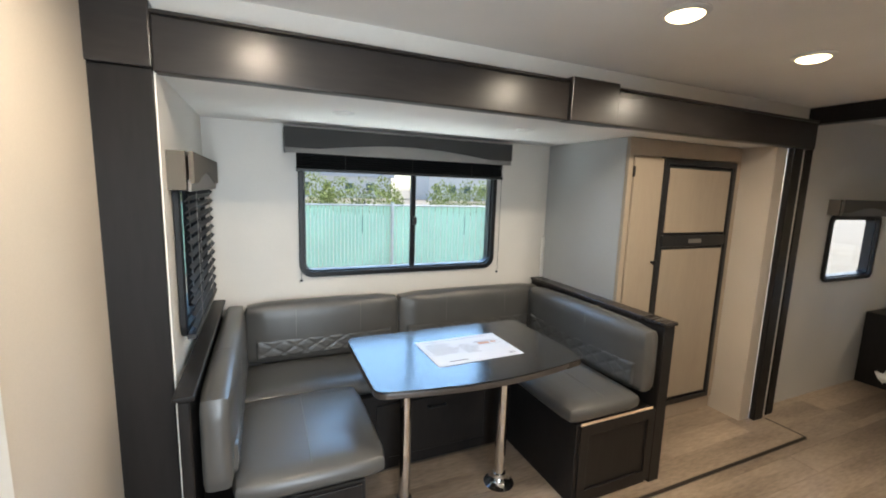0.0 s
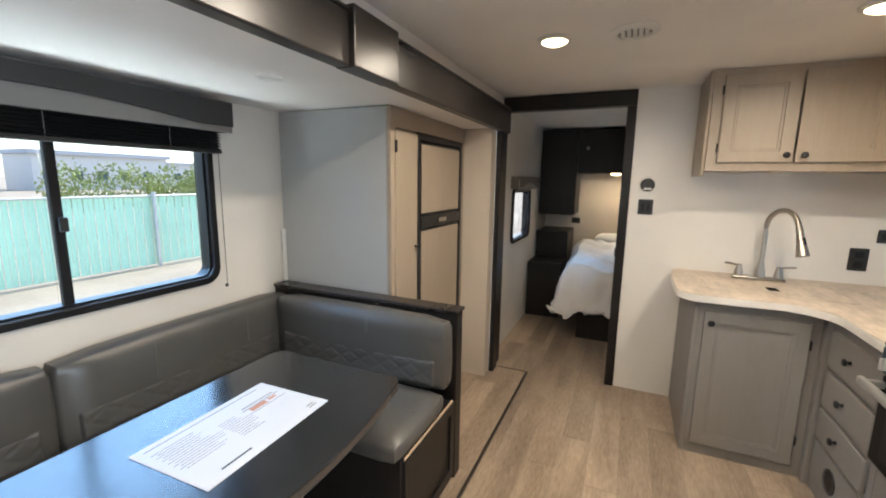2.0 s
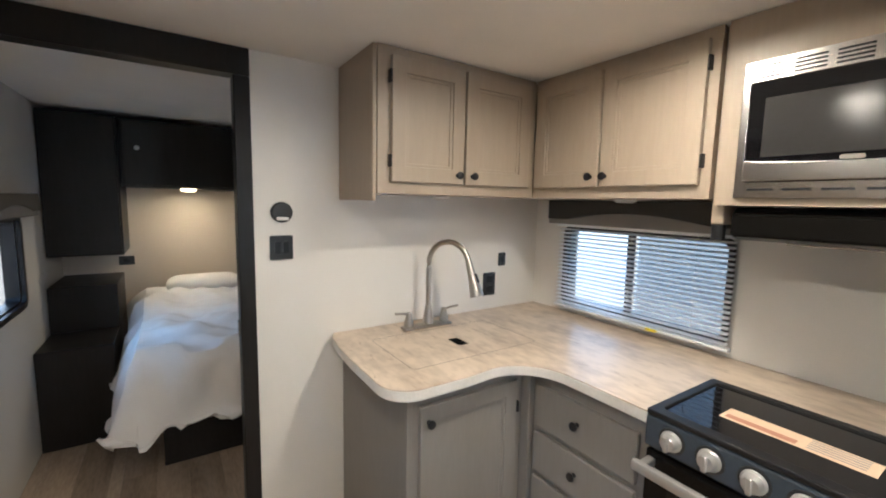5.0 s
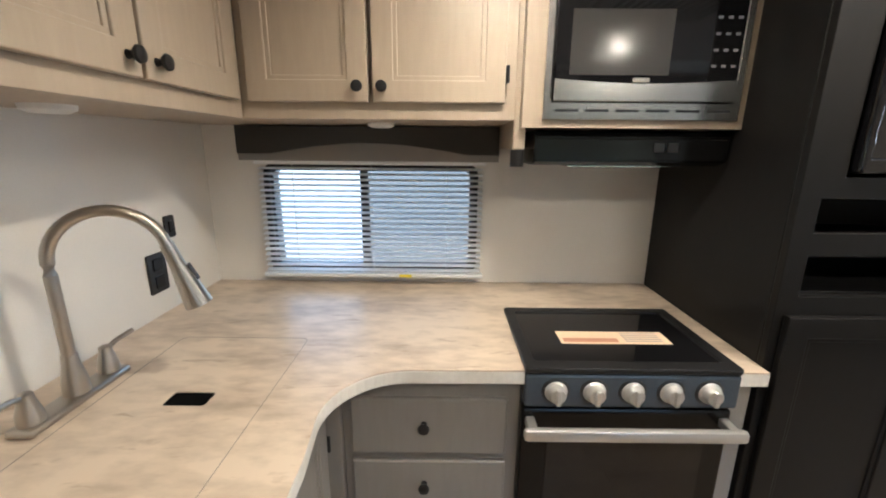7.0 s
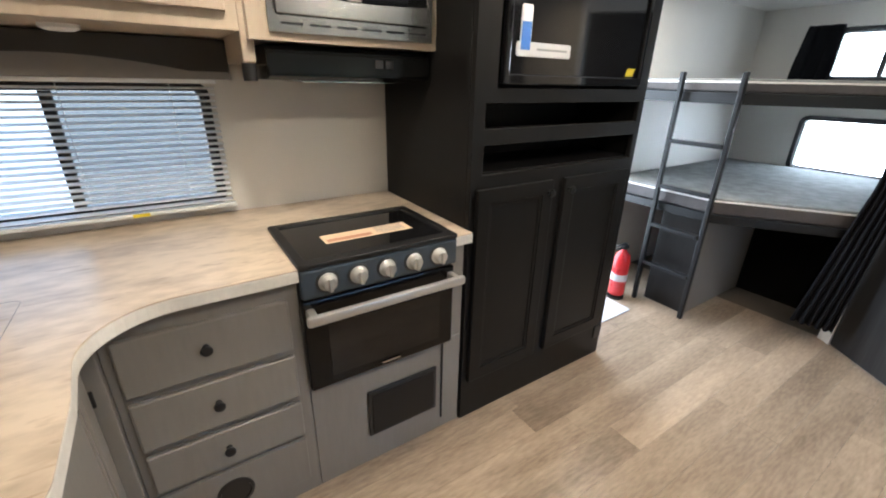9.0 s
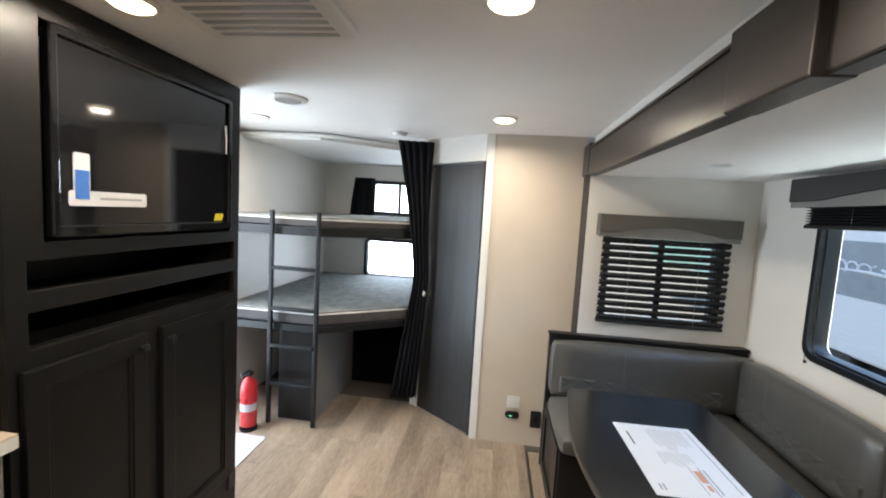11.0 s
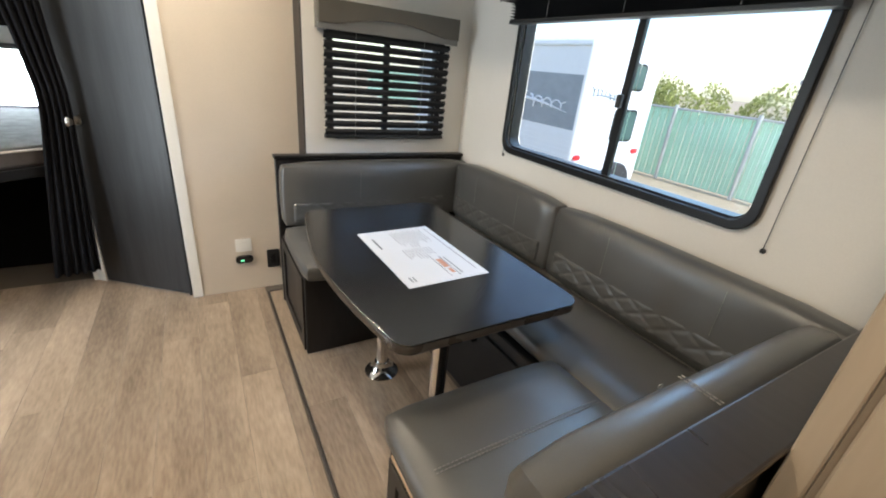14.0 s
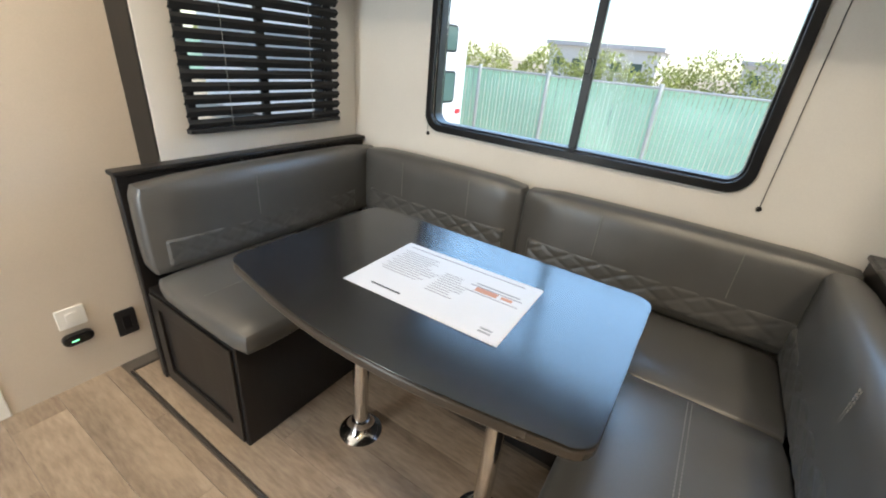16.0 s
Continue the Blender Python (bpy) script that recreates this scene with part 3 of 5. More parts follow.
# table
tab = thing("dinette_table", (1.64, 2.14, 0.008), "black laminate dinette table on two chrome legs", "table")
x0, x1, y0, y1, r = 1.172, 2.133, 1.868, 2.452, 0.05
top = rounded(x0, x1, y0, y1, r, 6)
front = [(x0 + r + (x1 - x0 - 2 * r) * i / 20, y0 - 0.05 * math.sin(math.pi * i / 20)) for i in range(1, 20)]
k = 3 * 7
outline = top[:k] + front + top[k:]
part("tabletop", plate([outline], 0.006, on_z(0.7495), 0.0015), TABLE, tab)
part("edge_band", plate([outline], 0.026, on_z(0.723), 0.006), EDGE, tab, "rounded bronze edge band")
for lx, ly in ((1.38, 2.155), (1.885, 2.145)):
    bm = bmesh.new()
    rod(bm, (lx, ly, 0.03), (lx, ly, 0.715), 0.027, seg=24)
    leg = part("leg", bm, CHROME, tab, "chrome tube leg", True)
    bm = bmesh.new()
    turned(bm, [(0.076, 0), (0.077, 0.006), (0.066, 0.011), (0.045, 0.024), (0.034, 0.045), (0.033, 0.062), (0.027, 0.064)], Matrix.Translation((lx, ly, 0.0085)))
    fl = part("floor_flange", bm, CHROME, leg, "chrome floor socket", True)
    for a in range(4):
        bm = bmesh.new()
        q = Vector((lx + 0.06 * math.cos(a * 1.571 + 0.6), ly + 0.06 * math.sin(a * 1.571 + 0.6), 0.0195))
        turned(bm, [(0.005, 0), (0.005, 0.002), (0.002, 0.004)], Matrix.Translation(q), 10)
        part("screw", bm, STEEL, leg)
    bm = bmesh.new()
    turned(bm, [(0.075, 0), (0.075, 0.006), (0.035, 0.03)], Matrix.Translation((lx, ly, 0.723)) @ Matrix.Rotation(math.pi, 4, "X"))
    part("top_flange", bm, BLACKM, leg)

sheet = thing("paper_sheet", (1.65, 2.14, 0.756), "white printed floor plan sheet on the table", "paper")
tw = Matrix.Translation((1.680, 2.145, 0.7562)) @ Matrix.Rotation(radians(1.5), 4, "Z")
part("sheet", plate([rounded(-0.213, 0.213, -0.142, 0.142, 0.002, 2)], 0.0012, tw), PAPER, sheet)


def bars(parent, m, rows, mat, name="print_line"):
    """Printed bars (u0, u1, v0, v1) on a surface."""
    for a, b, c, d in rows:
        part(name, plate([rect(a, b, c, d)], 0.0004, m), mat, parent)


rnd = random.Random(4)
pm = tw @ Matrix.Translation((0, 0, 0.0013))
bars(sheet, pm, [(-0.19, 0.17, 0.118, 0.122)], INK)
bars(sheet, pm, [(-0.19 + 0.01 * (i % 2), -0.19 + rnd.uniform(0.10, 0.16), 0.09 - 0.011 * i, 0.0925 - 0.011 * i) for i in range(12)], INK)
bars(sheet, pm, [(-0.03, -0.03 + rnd.uniform(0.05, 0.09), 0.05 - 0.011 * i, 0.0525 - 0.011 * i) for i in range(10)], INK)
bars(sheet, pm, [(-0.15, -0.06, -0.112, -0.106)], INK_DARK, "title_bar")
bars(sheet, pm, [(0.05, 0.19, 0.046, 0.05), (0.05, 0.19, 0.016, 0.019), (0.06, 0.18, 0.058, 0.064)], INK, "plan_drawing")
bars(sheet, pm, [(0.07, 0.13, 0.025, 0.045), (0.14, 0.17, 0.03, 0.042)], INK_RED, "plan_colour")
bars(sheet, pm, [(0.155, 0.185, -0.118, -0.112), (0.155, 0.185, -0.106, -0.100)], INK, "page_mark")


# ---- valances and blinds ----
def valance(name, m, u0, u1, v0, v1, depth, dark, pale, label):
    """A fabric valance box with an arched lower edge; w outward from the wall."""
    v = thing(name, m @ Vector(((u0 + u1) / 2, v0, 0)), label, "valance")
    h = v1 - v0
    arch = [(u0 + (u1 - u0) * i / 24, v0 + h * (0.20 + (0.32 * math.sin(math.pi * (i / 24 - 0.12) / 0.76) if 0.12 < i / 24 < 0.88 else 0))) for i in range(25)]
    part("upper_band", plate([[(u1, v1), (u0, v1)] + arch], 0.016, m @ Matrix.Translation((0, 0, depth - 0.014)), 0.004), dark, v, "dark fabric band")
    part("lower_band", plate([[(u0, v0)] + [(u1, v0)] + [(u, w + 0.012) for u, w in reversed(arch)]], 0.010, m @ Matrix.Translation((0, 0, depth - 0.018)), 0.003), pale, v, "paler arched fabric band")
    for a, b in ((u0, u0 + 0.014), (u1 - 0.014, u1)):
        part("end_panel", plate([rect(a, b, v0 + 0.004, v1)], depth - 0.022, m), dark, v)
    part("top_panel", plate([rect(u0 + 0.0145, u1 - 0.0145, v1 - 0.012, v1 - 0.001)], depth - 0.022, m), dark, v)
    return v


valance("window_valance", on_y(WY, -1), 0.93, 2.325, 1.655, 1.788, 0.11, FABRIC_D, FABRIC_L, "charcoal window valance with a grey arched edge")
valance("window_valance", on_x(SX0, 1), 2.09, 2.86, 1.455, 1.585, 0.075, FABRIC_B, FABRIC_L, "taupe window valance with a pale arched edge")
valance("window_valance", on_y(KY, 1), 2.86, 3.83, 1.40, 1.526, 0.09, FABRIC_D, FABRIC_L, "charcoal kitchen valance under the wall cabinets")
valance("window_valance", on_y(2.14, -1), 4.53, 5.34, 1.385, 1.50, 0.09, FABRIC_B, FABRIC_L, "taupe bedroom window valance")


def pleated(name, m, u0, u1, v0, v1, depth, label, pitch=0.026, cords=(), gap=0):
    b = thing(name, m @ Vector(((u0 + u1) / 2, v0, 0)), label, "blind")
    n = max(3, int((v1 - v0) / pitch))
    bm = bmesh.new()
    for side in ((0,) if pitch > 0.03 else (0, 1)):
        rows = []
        for j in range(2 * n + 1):
            w = depth * (0.35 + 0.65 * (j % 2)) if side == 0 else depth * (0.3 + 0.6 * (j % 2))
            rows.append([bm.verts.new(m @ Vector((u, v0 + (v1 - v0) * j / (2 * n), w))) for u in (u0, u1)])
        for p, q in zip(rows, rows[1:]):
            if pitch > 0.03 and len(bm.faces) % 2:
                q = [bm.verts.new(a.co.lerp(b.co, 0.62)) for a, b in zip(p, q)]
            bm.faces.new((p[0], p[1], q[1], q[0]))
    # every second pleat gets the lit-looking paler cloth
    if pitch > 0.03:
        for k, f in enumerate(bm.faces):
            f.material_index = k % 2
    pe = part("pleats", bm, BLINDM, b)
    pe.data.materials.append(SHEER_LIT)
    part("head_rail", plate([rect(u0, u1, v1 - 0.002, v1 + 0.02)], depth, m, 0.002), BLACKP, b)
    part("bottom_rail", plate([rect(u0, u1, v0 - 0.014, v0 + 0.002)], depth, m, 0.003), BLACKP, b)
    for c in cords:
        bm = bmesh.new()
        tube(bm, [m @ Vector((c, v0, depth + 0.001)), m @ Vector((c, v1, depth + 0.001))], 0.0012, 6)
        part("cord", bm, STITCH, b)
    return b


pleated("pleated_blind", on_y(WY - 0.024, -1), 0.99, 2.285, 1.575, 1.70, 0.05, "black pleated blind gathered at the window top", 0.012, (1.25, 1.65, 2.05))
pleated("pleated_blind", on_x(SX0 + 0.024, 1), 2.12, 2.825, 0.958, 1.46, 0.03, "lowered black pleated blind on the side window", 0.04, (2.28, 2.66))
for xx, zz in ((1.01, 0.938), (2.315, 0.925)):
    bm = bmesh.new()
    tube(bm, [(xx, 2.972, zz), (xx, 2.972, 1.66)], 0.0013, 6)
    turned(bm, [(0.008, 0), (0.008, 0.006), (0.003, 0.01)], Matrix.Translation((xx, 2.979, zz)) @ Matrix.Rotation(radians(90), 4, "X"), 12)
    solo("blind_cord", bm, BLACKP, "taut blind cord with a small wall anchor", "cord")

kb = thing("venetian_blind", (3.34, KY + 0.05, 0.94), "white kitchen venetian blind with level slats", "blind")
slat = block(-0.43, 0.43, -0.0125, 0.0125, -0.0006, 0.0006, 0)
slat_me = mesh_of(slat, "slat")
slat_me.materials.append(SLATM)
for i in range(20):
    sl = attach(new("slat", slat_me), kb)
    sl.matrix_basis = Matrix.Translation((3.345, KY + 0.047, 0.968 + i * 0.0212)) @ Matrix.Rotation(radians(-14), 4, "X")
part("head_rail", block(2.905, 3.785, KY + 0.03, KY + 0.065, 1.386, 1.402), SLATM, kb)
part("bottom_rail", block(2.905, 3.785, KY + 0.033, KY + 0.062, 0.940, 0.956), SLATM, kb)
for xx in (3.05, 3.34, 3.64):
    bm = bmesh.new()
    tube(bm, [(xx, KY + 0.061, 0.957), (xx, KY + 0.061, 1.386)], 0.001, 6)
    part("ladder_cord", bm, SLATM, kb)
part("yellow_tag", block(3.19, 3.24, KY + 0.0625, KY + 0.0645, 0.942, 0.954, 0), YELLOW, kb, "small yellow tag")


# ---- refrigerator wall ----
pc = thing("pantry_cabinet", (2.85, 2.6, 0.008), "tall pantry cabinet with glossy pale side panel", "cabinet")
part("side_panel", block(2.702, 2.72, 2.285, 2.975, 0.008, SZ - 0.002, 0.002), WALL_COOL, pc, "glossy pale grey side panel")
part("corner_stile", block(2.700, 2.738, 2.258, 2.2845, 0.008, SZ - 0.002, 0.003), TAUPE, pc)
part("carcass", block(2.7205, 2.985, 2.285, 2.975, 0.008, SZ - 0.002, 0.002), TAUPE, pc)
part("top_rail", block(2.7385, 3.693, 2.262, 2.2845, 1.715, SZ - 0.002, 0.002), TAUPE, pc)
pd = part("door", block(2.748, 2.982, 2.258, 2.2845, 0.12, 1.705, 0.004), TAUPE, pc)
for z in (0.35, 1.62):
    part("hinge", block(2.740, 2.7475, 2.248, 2.268, z - 0.03, z + 0.03, 0.002), BLACKM, pd)


def knob(parent, at, way, mat=None, r=0.016):
    bm = bmesh.new()
    m = Matrix.Translation(at) @ Vector(way).to_track_quat("Z", "Y").to_matrix().to_4x4()
    turned(bm, [(0.009, 0), (0.007, 0.004), (0.006, 0.012), (r * 0.8, 0.016), (r, 0.021), (r * 0.9, 0.026), (r * 0.4, 0.029)], m, 18)
    return part("knob", bm, mat or BLACKM, parent, "dark round knob", True)


knob(pd, (2.955, 2.2575, 1.09), (0, -1, 0))

fr = thing("refrigerator", (3.31, 2.6, 0.02), "two-door refrigerator with wood-look panels in black frames", "refrigerator")
part("body", block(2.995, 3.69, 2.30, 2.97, 0.10, 1.71, 0.003), BLACKP, fr)
part("outer_frame", plate([rect(2.99, 3.655, 0.105, 1.712), rect(3.022, 3.62, 0.14, 1.675)], 0.04, on_y(2.30, -1), 0.004), BLACKP, fr)
for v0, v1 in ((1.252, 1.668), (0.148, 1.175)):
    d = part("door", block(3.028, 3.614, 2.268, 2.2995, v0, v1, 0.004), BLACKP, fr)
    part("door_panel", block(3.042, 3.60, 2.262, 2.268, v0 + 0.014, v1 - 0.014, 0.002), TAUPE, d, "taupe wood-look insert")
hb = part("handle_band", block(3.028, 3.614, 2.256, 2.2995, 1.178, 1.249, 0.005), BLACKP, fr, "black handle band")
part("badge", block(3.26, 3.38, 2.2535, 2.256, 1.20, 1.226, 0.001), NICKEL, hb)
part("kick_panel", block(2.7385, 3.693, 2.275, 2.3, 0.008, 0.10, 0.002), TAUPE, fr)
solo("wall_fridge_filler", block(3.656, 3.694, 2.262, 2.2845, 0.1005, 1.7145, 0.002), TAUPE, "narrow taupe filler strip beside the refrigerator", "filler panel", "structure")
solo("corner_strip", block(2.676, 2.700, 2.955, 2.972, 0.869, 1.17, 0.003), WHITEP, "short pale trim strip standing behind the bench", "strip")


# ---- kitchen base ----
COUNTER = 0.905
arc = lambda cx, cy, r, a0, a1, n=12: [(cx + r * math.cos(radians(a0 + (a1 - a0) * i / n)), cy + r * math.sin(radians(a0 + (a1 - a0) * i / n))) for i in range(n + 1)]
edge = [(3.998, KY + 0.002), (3.998, 0.862), (3.94, 0.886), (3.80, 0.902), (3.65, 0.908)] + arc(3.422, 0.796, 0.112, 90, 180) + [(3.312, 0.62)] + arc(3.14, 0.49, 0.185, 0, -90) + [(2.85, 0.303), (2.85, -0.10), (2.30, -0.10), (2.30, 0.303), (2.226, 0.303), (2.226, KY + 0.002)]
hole = rounded(3.58, 3.675, 0.41, 0.462, 0.008, 3)
ct = thing("countertop", (3.5, 0.2, 0.86), "travertine-look L-shaped laminate countertop with a curved edge", "countertop")
part("slab", plate([edge, hole], 0.004, on_z(COUNTER - 0.004), 0.001), STONE, ct)
part("edge_band", plate([edge, hole], 0.036, on_z(COUNTER - 0.0403), 0.003), STONE_EDGE, ct, "pale rounded edge band")
cover = [rounded(3.455, 3.825, 0.135, 0.755, 0.02, 4), rounded(3.4562, 3.8238, 0.1362, 0.7538, 0.019, 4)]
part("sink_cover_joint", plate(cover, 0.0006, on_z(COUNTER + 0.0001)), GREY_CAB, ct, "fine joint of the flush sink cover")
# added plate just below the surface, its black is the slot's shade
part("slot_shade", block(3.579, 3.676, 0.409, 0.463, COUNTER - 0.012, COUNTER - 0.0028, 0), SHADE_BLACK, ct, "black plate standing for the dark inside the finger slot")
sk = thing("sink", (3.6, 0.45, 0.7), "dark sink bowl under a flush cover", "sink")
part("bowl", block(3.45, 3.74, 0.18, 0.70, 0.60, 0.76, 0.02, 2), BLACKP, sk)

sc = thing("sink_cabinet", (3.7, 0.5, 0), "grey sink base cabinet with a framed door", "cabinet", "kitchen base cabinets")
part("carcass", block(3.40, 3.995, 0.29, 0.80, 0.0, 0.59, 0.002), GREY_CAB, sc)
part("end_panel", block(3.375, 3.995, 0.8005, 0.82, 0.0, COUNTER - 0.041, 0.002), GREY_CAB, sc)
part("face_frame", plate([rect(0.29, 0.80, 0.0, COUNTER - 0.041), rect(0.345, 0.765, 0.075, 0.80)], 0.022, on_x(3.40, -1)), GREY_CAB, sc)


def framed_door(parent, m, u0, u1, v0, v1, mat, thick=0.02, rail=0.058, knob_at=None, way=(0, -1, 0), hinges=None):
    """A recessed-panel door, its back on the plane of m, w outward."""
    d = part("door", plate([rect(u0, u1, v0, v1), rect(u0 + rail, u1 - rail, v0 + rail, v1 - rail)], thick, m, 0.003), mat, parent)
    part("door_panel", plate([rect(u0 + rail - 0.002, u1 - rail + 0.002, v0 + rail - 0.002, v1 - rail + 0.002)], thick * 0.5, m), mat, d)
    g = 0.012
    part("panel_bead", plate([rect(u0 + rail - 0.001, u1 - rail + 0.001, v0 + rail - 0.001, v1 - rail + 0.001), rect(u0 + rail + g, u1 - rail - g, v0 + rail + g, v1 - rail - g)], thick * 0.72, m, 0.002), mat, d)
    if knob_at:
        p = m @ Vector((knob_at[0], knob_at[1], thick - 0.001))
        knob(d, p, way)
    for hu, hv in hinges or ():
        part("hinge", plate([rect(hu - 0.0035, hu + 0.0035, hv - 0.022, hv + 0.022)], thick + 0.006, m, 0.002), BLACKM, d)
    return d


framed_door(sc, on_x(3.378, -1), 0.335, 0.775, 0.065, 0.81, GREY_CAB, knob_at=(0.745, 0.752), way=(-1, 0, 0), hinges=((0.33, 0.2), (0.33, 0.7)))

dc = thing("drawer_cabinet", (3.1, 0.0, 0), "grey base cabinet with three drawers", "cabinet", "kitchen base cabinets")
part("carcass", block(2.85, 3.995, KY + 0.01, 0.245, 0.0, COUNTER - 0.041, 0.002), GREY_CAB, dc)
part("corner_filler", block(3.335, 3.378, 0.2455, 0.289, 0.0, COUNTER - 0.041, 0.002), GREY_CAB, dc)
part("face_frame", block(2.85, 3.334, 0.2455, 0.262, 0.0, COUNTER - 0.041, 0.002), GREY_CAB, dc)
for v0, v1, kz in ((0.632, 0.805, 0.727), (0.447, 0.61, 0.535), (0.285, 0.425, 0.36)):
    d = part("drawer_front", block(2.885, 3.31, 0.2625, 0.281, v0, v1, 0.006, 2), GREY_CAB, dc)
    knob(d, (3.11, 0.281, kz), (0, 1, 0))
d = part("lower_panel", plate([rect(2.885, 3.31, 0.075, 0.262), arc(3.12, 0.165, 0.052, 0, 360, 24)[:-1]], 0.012, on_y(0.2625, 1), 0.002), GREY_CAB, dc)
bm = bmesh.new()
turned(bm, [(0.056, 0), (0.056, 0.004), (0.046, 0.006), (0.044, 0.002)], Matrix.Translation((3.12, 0.2745, 0.165)) @ Matrix.Rotation(radians(-90), 4, "X"))
part("heat_outlet", bm, BLACKP, d, "round black heat vent", True)

rc = thing("range_cabinet", (2.55, 0.1, 0), "grey cabinet panel under the range with a black vent", "cabinet", "kitchen base cabinets")
part("front_panel", block(2.232, 2.848, 0.235, 0.262, 0.0, 0.455, 0.002), GREY_CAB, rc)
part("side_stile", block(2.232, 2.292, 0.235, 0.2615, 0.456, COUNTER - 0.041, 0.002), GREY_CAB, rc)
# black strip laid on the front in place of a dark gap
part("gap_strip", block(2.318, 2.326, 0.2625, 0.270, 0.06, 0.45, 0.002), BLACKP, rc)
vp = part("vent_plate", block(2.352, 2.652, 0.2625, 0.276, 0.135, 0.345, 0.008, 2), BLACKP, rc, "black furnace return vent")
part("vent_cover", block(2.366, 2.638, 0.2765, 0.280, 0.149, 0.331, 0.004), GASKET, vp)

# range
rg = thing("gas_range", (2.57, 0.05, 0.46), "black gas range with glass cover and steel handle", "stove")
part("body", block(2.302, 2.846, -0.095, 0.262, 0.456, 0.90, 0.003), BLACKM, rg)
part("rim", plate([rounded(2.296, 2.85, -0.095, 0.312, 0.01, 3), rounded(2.33, 2.82, -0.06, 0.27, 0.008, 3)], 0.016, on_z(0.901), 0.004), BLACKM, rg)
part("glass_cover", block(2.328, 2.822, -0.062, 0.272, 0.902, 0.911, 0.003), GLOSS, rg, "glossy black glass cover")
lb = part("warning_label", block(2.40, 2.72, 0.085, 0.165, 0.9115, 0.9122, 0), INK_TAN, rg, "long printed paper label")
part("label_red_bar", block(2.55, 2.71, 0.13, 0.155, 0.9123, 0.9126, 0), INK_RED, lb)
for i in range(5):
    part("label_text_bar", block(2.42, 2.53, 0.093 + i * 0.013, 0.098 + i * 0.013, 0.9123, 0.9126, 0), INK, lb)
cp = part("control_panel", block(2.30, 2.85, 0.2625, 0.312, 0.805, 0.9, 0.008, 2), PANELD, rg, "dark grey control panel")
for i in range(5):
    kx = 2.379 + i * 0.098
    bm = bmesh.new()
    m = Matrix.Translation((kx, 0.3115, 0.853)) @ Matrix.Rotation(radians(-90), 4, "X")
    turned(bm, [(0.029, 0), (0.029, 0.006), (0.024, 0.010), (0.021, 0.026), (0.019, 0.029)], m, 22)
    box(bm, kx - 0.006, kx + 0.006, 0.33, 0.349, 0.832, 0.874, 0.002)
    ring = turned(bmesh.new(), [(0.036, 0), (0.036, 0.0025), (0.033, 0.0035)], m, 22)
    part("knob_ring", ring, BLACKP, cp, "dark dial ring", True)
    part("knob", bm, SATIN, cp, "steel burner knob", True)
od = part("oven_door", block(2.30, 2.85, 0.2625, 0.298, 0.462, 0.792, 0.008, 2), OVENG, rg, "black oven door")
part("door_glass", block(2.36, 2.78, 0.2985, 0.3005, 0.50, 0.70, 0.001), GLOSS, od)
part("badge", block(2.53, 2.60, 0.301, 0.3025, 0.478, 0.486, 0), STEEL, od)
bm = box(bmesh.new(), 2.295, 2.855, 0.345, 0.368, 0.742, 0.775, 0.009, 2)
for xx in (2.32, 2.83):
    box(bm, xx - 0.012, xx + 0.012, 0.297, 0.35, 0.746, 0.77, 0.003)
part("handle", bm, SATIN, od, "bright steel bar handle", True)

# faucet
fc = thing("faucet", (3.87, 0.42, COUNTER), "brushed nickel gooseneck kitchen faucet with two levers", "faucet")
part("deck_plate", block(3.842, 3.898, 0.318, 0.578, COUNTER + 0.001, COUNTER + 0.018, 0.01, 3), NICKEL, fc, "", True)
bm = bmesh.new()
turned(bm, [(0.026, 0), (0.024, 0.03), (0.016, 0.07), (0.0145, 0.09)], Matrix.Translation((3.872, 0.44, COUNTER + 0.018)))
part("base", bm, NICKEL, fc, "", True)
ang = radians(207)
dirv = Vector((math.cos(ang), math.sin(ang), 0))
pts = [Vector((3.872, 0.44, COUNTER + 0.10)) + Vector((0, 0, 0.0235 * i)) for i in range(10)]
c = pts[-1] + dirv * 0.105
for i in range(1, 19):
    a = math.pi - math.pi * i / 18 * 0.93
    pts.append(c + dirv * (0.105 * math.cos(a)) + Vector((0, 0, 0.105 * math.sin(a))))
bm = bmesh.new()
tube(bm, pts, 0.0125, 14)
part("gooseneck", bm, NICKEL, fc, "", True)
d = (pts[-1] - pts[-2]).normalized()
bm = bmesh.new()
rod(bm, pts[-1], pts[-1] + d * 0.05, 0.015, 0.017)
rod(bm, pts[-1] + d * 0.05, pts[-1] + d * 0.158, 0.017, 0.031)
sh = part("spray_head", bm, NICKEL, fc, "", True)
part("spray_button", rod(bmesh.new(), pts[-1] + d * 0.055 + dirv * 0.016, pts[-1] + d * 0.095 + dirv * 0.022, 0.009, 0.008, 10), BLACKP, sh)
for yy, s in ((0.35, -1), (0.545, 1)):
    bm = bmesh.new()
    turned(bm, [(0.023, 0), (0.022, 0.02), (0.014, 0.05), (0.013, 0.062), (0.006, 0.066)], Matrix.Translation((3.872, yy, COUNTER + 0.018)))
    tube(bm, [(3.872, yy, COUNTER + 0.072), (3.868, yy + s * 0.03, COUNTER + 0.082), (3.86, yy + s * 0.075, COUNTER + 0.088)], 0.006, 10)
    part("lever", bm, NICKEL, fc, "", True)

